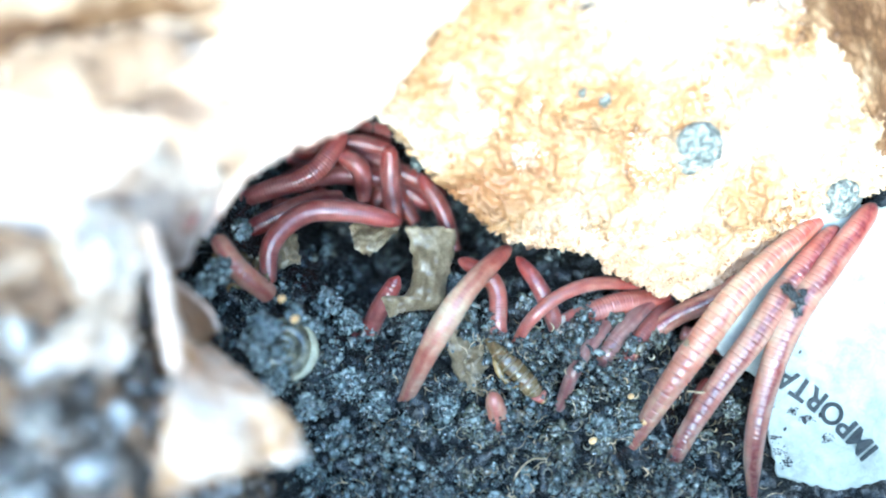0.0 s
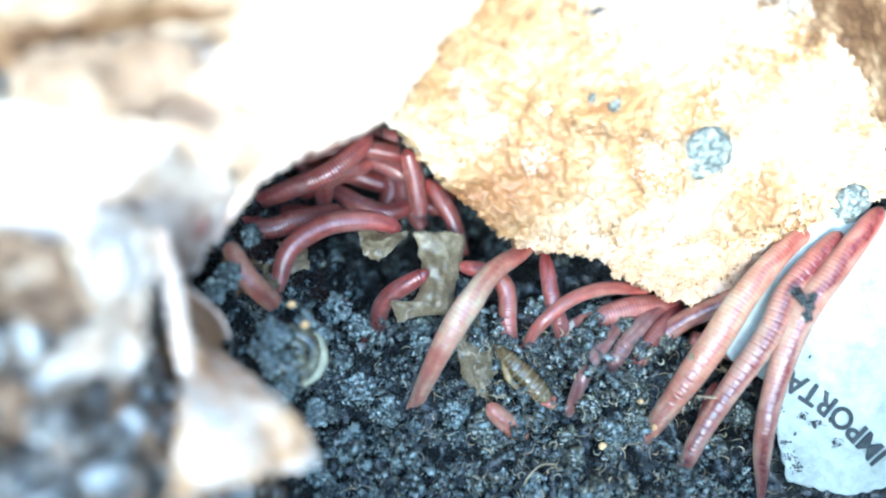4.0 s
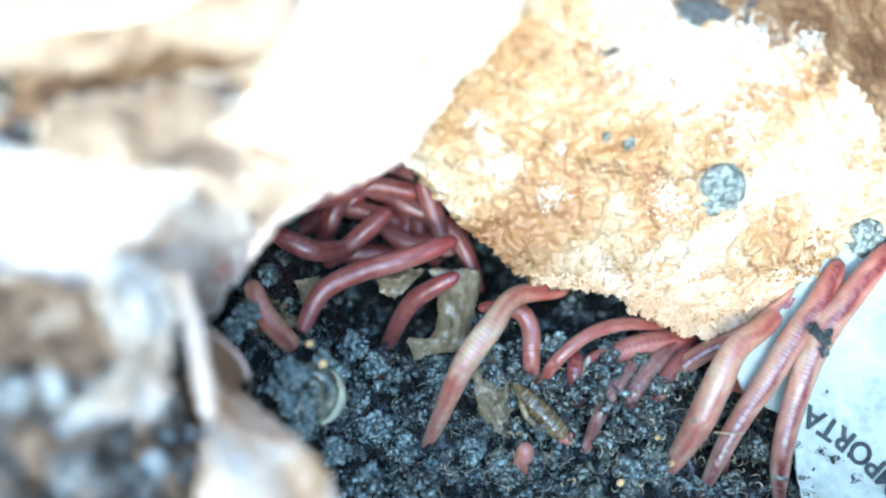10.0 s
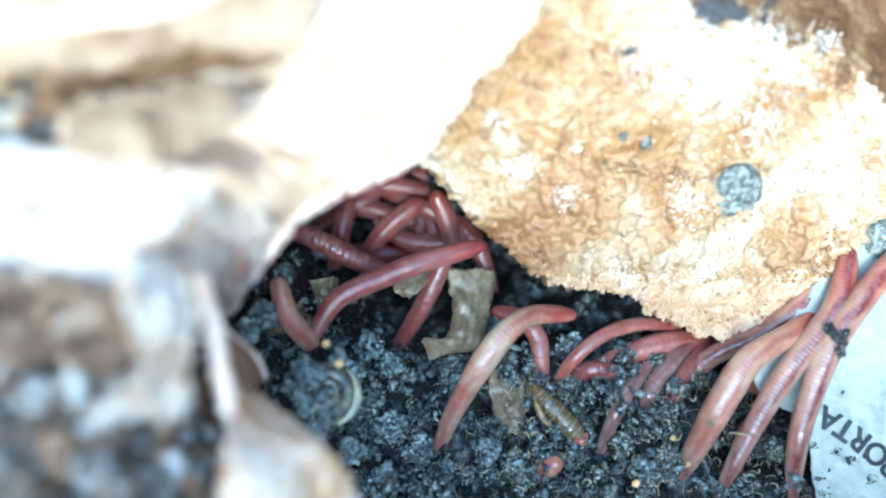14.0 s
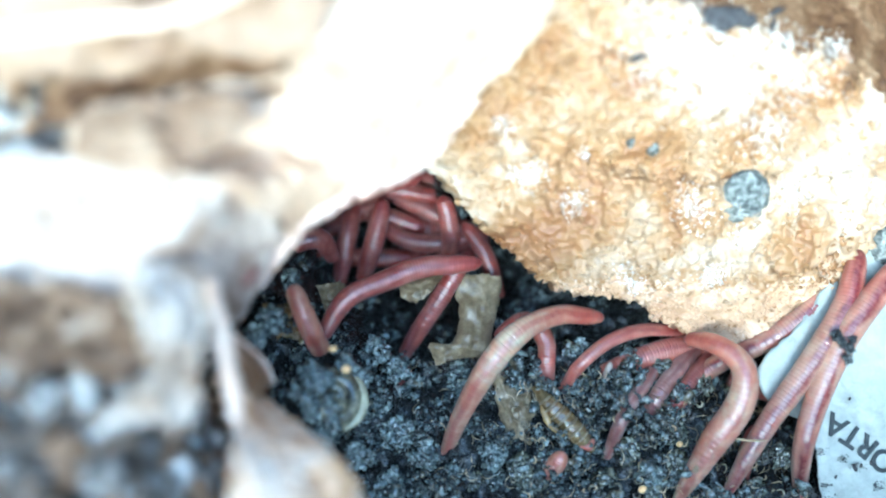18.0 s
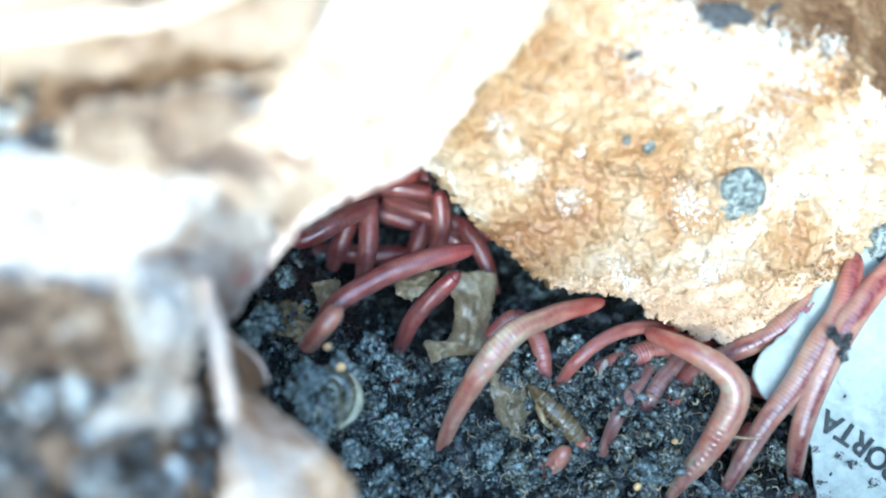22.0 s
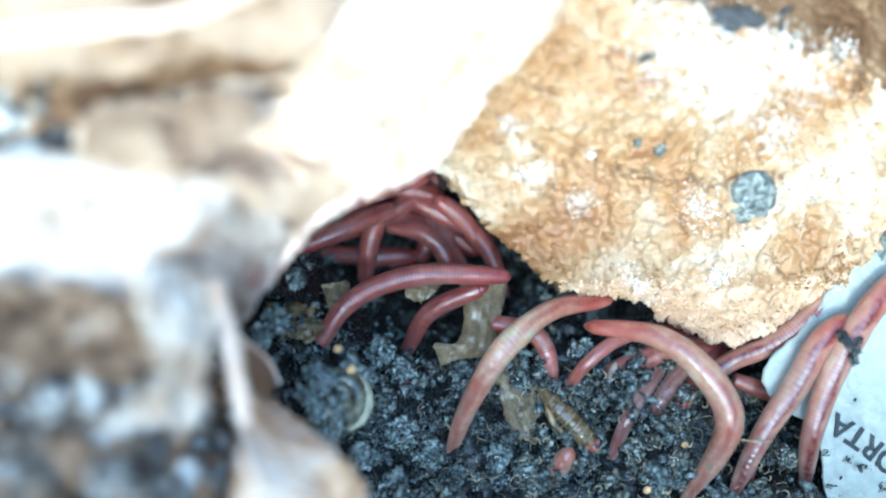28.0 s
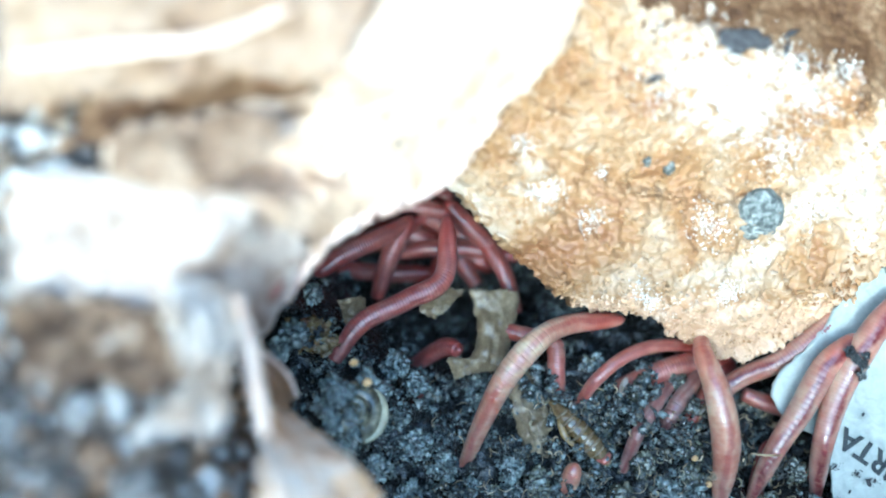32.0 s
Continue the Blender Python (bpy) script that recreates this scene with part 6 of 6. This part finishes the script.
    crawl(crawler_r, [
        (0, [(-5.3, -18.7, -10.0), (-3.8, -14.9, -5.0), (-0.8, -10.0, -2.0)]),
        (3, [(-5.3, -17.4, -10.0), (-3.8, -12.9, -5.0), (1.1, -9.2, -2.0)]),
        (6, [(-6.1, -16.4, -10.0), (-3.5, -10.7, -5.0), (2.8, -7.2, -2.0)]),
        (8, [(-7.0, -13.7, -10.0), (-3.6, -10.0, -5.0), (1.1, -8.1, -2.0)]),
        (10, [(-6.0, -12.7, -10.0), (-2.2, -7.0, -5.0), (3.9, -3.7, -2.0)]),
        (12, [(-6.2, -13.1, -10.0), (-2.3, -8.2, -5.0), (-0.7, -2.7, -2.0)]),
        (14, [(-6.4, -12.7, -10.0), (-2.7, -7.4, -5.0), (0.9, 0.1, -2.0)]),
        (17, [(-6.8, -13.7, -10.0), (-3.3, -8.7, -5.0), (0.1, -1.2, -2.0)]),
        (19, [(-6.3, -13.3, -10.0), (-2.5, -7.6, -5.0), (4.7, 1.0, -2.0)]),
        (20, [(-6.6, -13.3, -10.0), (-3.6, -8.4, -5.0), (0.0, -5.4, -3.0), (5.0, -4.4, -2.0)]),
        (21, [(-6.8, -13.4, -10.0), (-3.3, -7.9, -5.0), (4.1, -1.7, -2.0)]),
        (23, [(-6.7, -13.6, -10.0), (-4.0, -8.1, -5.0), (0.2, -4.6, -2.0)]),
        (25, [(-6.1, -13.7, -10.0), (-2.2, -7.8, -5.0), (4.0, 2.3, -2.0)]),
        (28, [(-6.7, -12.9, -10.0), (-3.3, -7.7, -5.0), (4.2, -4.5, -2.0)]),
        (30, [(-6.1, -12.4, -10.0), (-2.7, -7.4, -5.0), (-3.2, -2.2, -2.0)]),
        (31, [(-6.8, -12.8, -10.0), (-3.4, -9.9, -5.0), (-1.5, -9.2, -2.0)]),
        (32, [(-7.6, -12.8, -10.0), (-3.4, -10.6, -5.0), (-1.3, -11.1, -2.0)]),
    ])
    crawl(crawler_s, [
        (0, [(-9.2, 1.8, -6.0), (-12.8, 0.6, -3.0), (-17.2, -1.6, -2.0), (-21.6, -3.6, -2.0)]),
        (3, [(-9.7, 1.4, -6.0), (-14.0, -0.3, -3.0), (-19.1, -3.1, -2.0), (-23.8, -3.5, -2.0)]),
        (6, [(-12.4, -0.7, -6.0), (-15.9, -1.7, -3.0), (-19.6, -0.1, -2.0), (-22.5, 3.6, -2.0)]),
        (8, [(-10.5, 1.2, -6.0), (-13.7, 1.1, -3.0), (-17.8, 0.9, -2.0), (-22.5, 2.1, -2.0)]),
        (10, [(-11.8, 0.7, -6.0), (-15.4, -0.1, -3.0), (-18.4, 0.9, -2.0), (-21.5, 2.5, -2.0)]),
        (12, [(-12.9, 4.3, -6.0), (-14.9, 2.2, -3.0), (-18.3, 1.3, -2.0), (-21.8, 2.0, -2.0)]),
        (14, [(-6.0, -3.9, -6.0), (-12.0, -1.3, -3.0), (-17.3, 1.3, -2.0), (-22.0, 3.2, -2.0)]),
        (17, [(-16.4, -0.7, -6.0), (-16.7, 0.9, -3.0), (-18.5, 1.9, -2.0), (-21.3, 1.9, -2.0)]),
        (19, [(-16.6, 2.0, -6.0), (-17.9, 3.2, -3.0), (-19.7, 2.2, -2.0), (-21.6, 0.7, -2.0)]),
        (21, [(-10.8, 7.2, -6.0), (-14.4, 4.7, -3.0), (-17.4, 2.6, -2.0), (-20.8, 1.0, -2.0)]),
        (28, [(-9.1, 6.9, -6.0), (-13.6, 4.4, -3.0), (-17.8, 2.2, -2.0), (-21.6, 0.6, -2.0)]),
        (32, [(-8.8, 7.3, -6.0), (-13.4, 4.3, -3.0), (-17.3, 2.2, -2.0), (-21.2, -0.7, -2.0)]),
    ])
    crawl(crawler_t, [
        (0, [(-5.9, 2.3, -9.0), (-6.3, 5.8, -6.0), (-9.3, 8.2, -6.0)]),
        (3, [(-10.8, 1.9, -9.0), (-11.7, 4.6, -6.0), (-9.8, 8.7, -6.0)]),
        (6, [(-15.6, 2.6, -9.0), (-12.5, 6.2, -6.0), (-7.3, 10.2, -6.0)]),
        (8, [(-15.6, -1.3, -9.0), (-13.3, 1.6, -6.0), (-10.9, 5.6, -6.0)]),
        (10, [(-14.6, -0.9, -9.0), (-10.7, 1.5, -6.0), (-5.5, 6.3, -6.0)]),
        (12, [(-13.1, -2.2, -9.0), (-10.1, 1.8, -6.0), (-5.5, 9.5, -6.0)]),
        (14, [(-11.3, 0.2, -9.0), (-7.5, 3.9, -6.0), (-3.1, 7.5, -6.0)]),
        (17, [(-12.5, -2.8, -9.0), (-10.6, 1.7, -6.0), (-9.8, 7.8, -6.0)]),
        (19, [(-12.4, -2.4, -9.0), (-10.8, 2.5, -6.0), (-9.0, 8.9, -6.0)]),
        (21, [(-11.7, -3.7, -9.0), (-10.6, 1.6, -6.0), (-10.6, 9.3, -6.0)]),
        (23, [(-12.4, -2.7, -9.0), (-11.2, 1.4, -6.0), (-10.5, 7.1, -6.0)]),
        (25, [(-12.9, -2.5, -9.0), (-11.6, 2.0, -6.0), (-10.1, 7.3, -6.0)]),
        (28, [(-12.8, -2.9, -9.0), (-11.9, 2.0, -6.0), (-10.3, 7.3, -6.0)]),
        (30, [(-11.5, -3.1, -9.0), (-12.5, 1.4, -6.0), (-10.6, 6.6, -6.0)]),
        (32, [(-13.2, -3.0, -9.0), (-11.1, 2.8, -6.0), (-8.4, 8.2, -6.0)]),
    ])
    crawl(crawler_u, [
        (0, [(-1.4, -1.4, -9.0), (-2.0, 3.6, -7.0), (-2.1, 8.9, -5.0)]),
        (3, [(1.0, 0.7, -9.0), (0.2, 5.7, -7.0), (-0.6, 9.3, -5.0)]),
        (6, [(0.7, 0.6, -9.0), (0.1, 5.2, -7.0), (-1.7, 8.8, -5.0)]),
        (8, [(2.6, -0.4, -9.0), (1.0, 4.6, -7.0), (-0.6, 9.0, -5.0)]),
        (10, [(2.9, 0.2, -9.0), (0.9, 5.7, -7.0), (-1.0, 10.2, -5.0)]),
        (14, [(1.7, 0.2, -9.0), (0.9, 4.0, -7.0), (-1.1, 8.5, -5.0)]),
        (21, [(-1.2, 1.2, -9.0), (-0.4, 4.1, -7.0), (-0.8, 8.7, -5.0)]),
        (25, [(-1.7, 1.2, -9.0), (-0.5, 5.0, -7.0), (-1.3, 9.5, -5.0)]),
        (28, [(3.8, 1.7, -9.0), (1.3, 5.5, -7.0), (-2.7, 8.3, -5.0)]),
        (32, [(4.4, 3.3, -9.0), (1.0, 6.3, -7.0), (-3.1, 10.1, -5.0)]),
    ])
    crawl(crawler_v, [
        (0, [(-24.7, 1.2, -8.0), (-18.6, 2.8, -5.0), (-12.6, 5.0, -4.0), (-8.5, 10.9, -5.0)]),
        (3, [(-23.5, 1.7, -8.0), (-17.4, 3.2, -5.0), (-11.1, 5.4, -4.0), (-5.7, 10.9, -5.0)]),
        (6, [(-21.6, 3.2, -8.0), (-15.9, 5.1, -5.0), (-10.7, 7.8, -4.0), (-6.9, 11.6, -5.0)]),
        (10, [(-21.1, 6.8, -8.0), (-15.0, 7.8, -5.0), (-10.9, 9.2, -4.0), (-6.3, 12.7, -5.0)]),
        (17, [(-19.5, 5.3, -8.0), (-15.5, 8.0, -5.0), (-10.7, 9.8, -4.0), (-4.4, 11.7, -5.0)]),
        (28, [(-19.8, 5.6, -8.0), (-14.7, 7.5, -5.0), (-9.9, 9.7, -4.0), (-3.6, 11.6, -5.0)]),
        (32, [(-19.7, 5.6, -8.0), (-15.3, 8.4, -5.0), (-10.4, 10.7, -4.0), (-4.0, 12.6, -5.0)]),
    ])
    crawl(crawler_w, [
        (0, [(-12.9, 3.2, -10.0), (-7.9, 0.6, -9.0), (-3.8, -0.6, -9.0), (-0.6, 0.8, -10.0)]),
        (6, [(-12.1, 5.7, -10.0), (-7.1, 2.2, -9.0), (-3.0, 1.4, -9.0), (0.6, 3.2, -10.0)]),
        (10, [(-8.2, 6.2, -10.0), (-4.0, 2.3, -9.0), (0.1, 1.9, -9.0), (4.2, 4.5, -10.0)]),
        (17, [(-10.2, 4.8, -10.0), (-6.1, 2.1, -9.0), (-0.3, 2.2, -9.0), (5.4, 4.8, -10.0)]),
        (21, [(-8.6, 8.8, -10.0), (-3.7, 6.9, -9.0), (1.2, 5.3, -9.0), (7.0, 3.8, -10.0)]),
        (28, [(-9.3, 5.1, -10.0), (-5.2, 4.1, -9.0), (-1.9, 1.7, -9.0), (-0.3, -2.3, -10.0)]),
        (32, [(-10.7, 3.4, -10.0), (-5.6, 4.1, -9.0), (0.2, 4.1, -9.0), (7.7, 3.1, -10.0)]),
    ])
    crawl(crawler_x, [
        (0, [(-16.4, 4.2, -11.0), (-9.6, 5.6, -9.0), (-1.5, 5.0, -10.0)]),
        (10, [(-15.7, 2.2, -11.0), (-13.9, 6.1, -9.0), (-11.6, 11.3, -10.0)]),
        (17, [(-16.0, -2.6, -11.0), (-14.8, 3.0, -9.0), (-14.0, 9.4, -10.0)]),
        (21, [(-16.0, -1.9, -11.0), (-15.0, 2.8, -9.0), (-13.6, 9.2, -10.0)]),
        (25, [(-19.1, 2.3, -11.0), (-12.3, 5.3, -9.0), (-4.2, 9.7, -10.0)]),
        (32, [(-20.0, 3.5, -11.0), (-11.5, 5.8, -9.0), (-5.7, 10.2, -10.0)]),
    ])
    crawl(crawler_y, [
        (17, [(-10.4, 10.9, -11.0), (-2.8, 7.3, -10.0), (5.5, 3.3, -11.0)]),
    ])
    crawl(crawler_z, [
        (17, [(-20.5, 1.9, -13.0), (-13.7, 0.9, -12.0), (-5.4, 1.0, -13.0)]),
    ])
    crawl(crawler_aa, [
        (17, [(-17.1, 8.5, -12.0), (-10.3, 7.1, -11.0), (-3.7, 5.0, -11.0)]),
    ])
    crawl(crawler_ab, [
        (17, [(7.1, -5.2, -9.0), (5.3, 0.4, -8.0), (2.1, 5.3, -8.0)]),
    ])
    crawl(crawler_ac, [
        (17, [(-15.3, 8.8, -10.0), (-8.6, 10.3, -9.0), (-1.2, 9.4, -10.0)]),
    ])
    crawl(crawler_ad, [
        (17, [(-8.0, 7.4, -13.0), (-2.0, 5.1, -12.0), (3.8, 1.5, -13.0)]),
    ])
    crawl(crawler_ae, [
        (17, [(-20.0, 3.8, -12.0), (-15.3, 6.2, -11.0), (-9.5, 9.6, -11.0)]),
    ])
    crawl(crawler_af, [
        (17, [(-4.2, 9.6, -13.0), (-3.3, 5.1, -12.0), (-5.0, 0.2, -13.0)]),
    ])
    crawl(crawler_ag, [
        (17, [(-7.2, 13.9, -13.0), (-2.0, 11.9, -12.0), (3.0, 7.9, -13.0)]),
    ])
    crawl(crawler_ah, [
        (17, [(-9.4, -22.4, -8.0), (-7.4, -19.2, -6.0), (-6.3, -14.9, -8.0)]),
    ])
    crawl(crawler_ai, [
        (17, [(1.3, -0.8, -12.0), (-1.2, 3.3, -11.0), (-2.0, 9.4, -12.0)]),
    ])
    walk(scab, [(t, pose(x * MM, y * MM, z * MM, 0, 0, 20)) for t, (x, y, z) in (
        (0, (36.5, -18.4, 4.6)),
        (3, (35.8, -19.5, 4.6)),
        (6, (35.6, -19.4, 4.6)),
        (8, (33.8, -23.1, 4.6)),
        (10, (33.8, -23.0, 4.6)),
        (12, (33.7, -23.0, 4.6)),
        (14, (33.8, -23.3, 4.6)),
        (17, (31.2, -28.2, 4.6)),
        (19, (30.9, -28.1, 4.6)),
        (21, (31.1, -27.7, 4.6)),
        (23, (31.1, -27.7, 4.6)),
        (25, (31.3, -27.9, 4.6)),
        (28, (31.9, -27.8, 4.6)),
        (32, (31.2, -27.4, 4.6)),
    )])


motions()
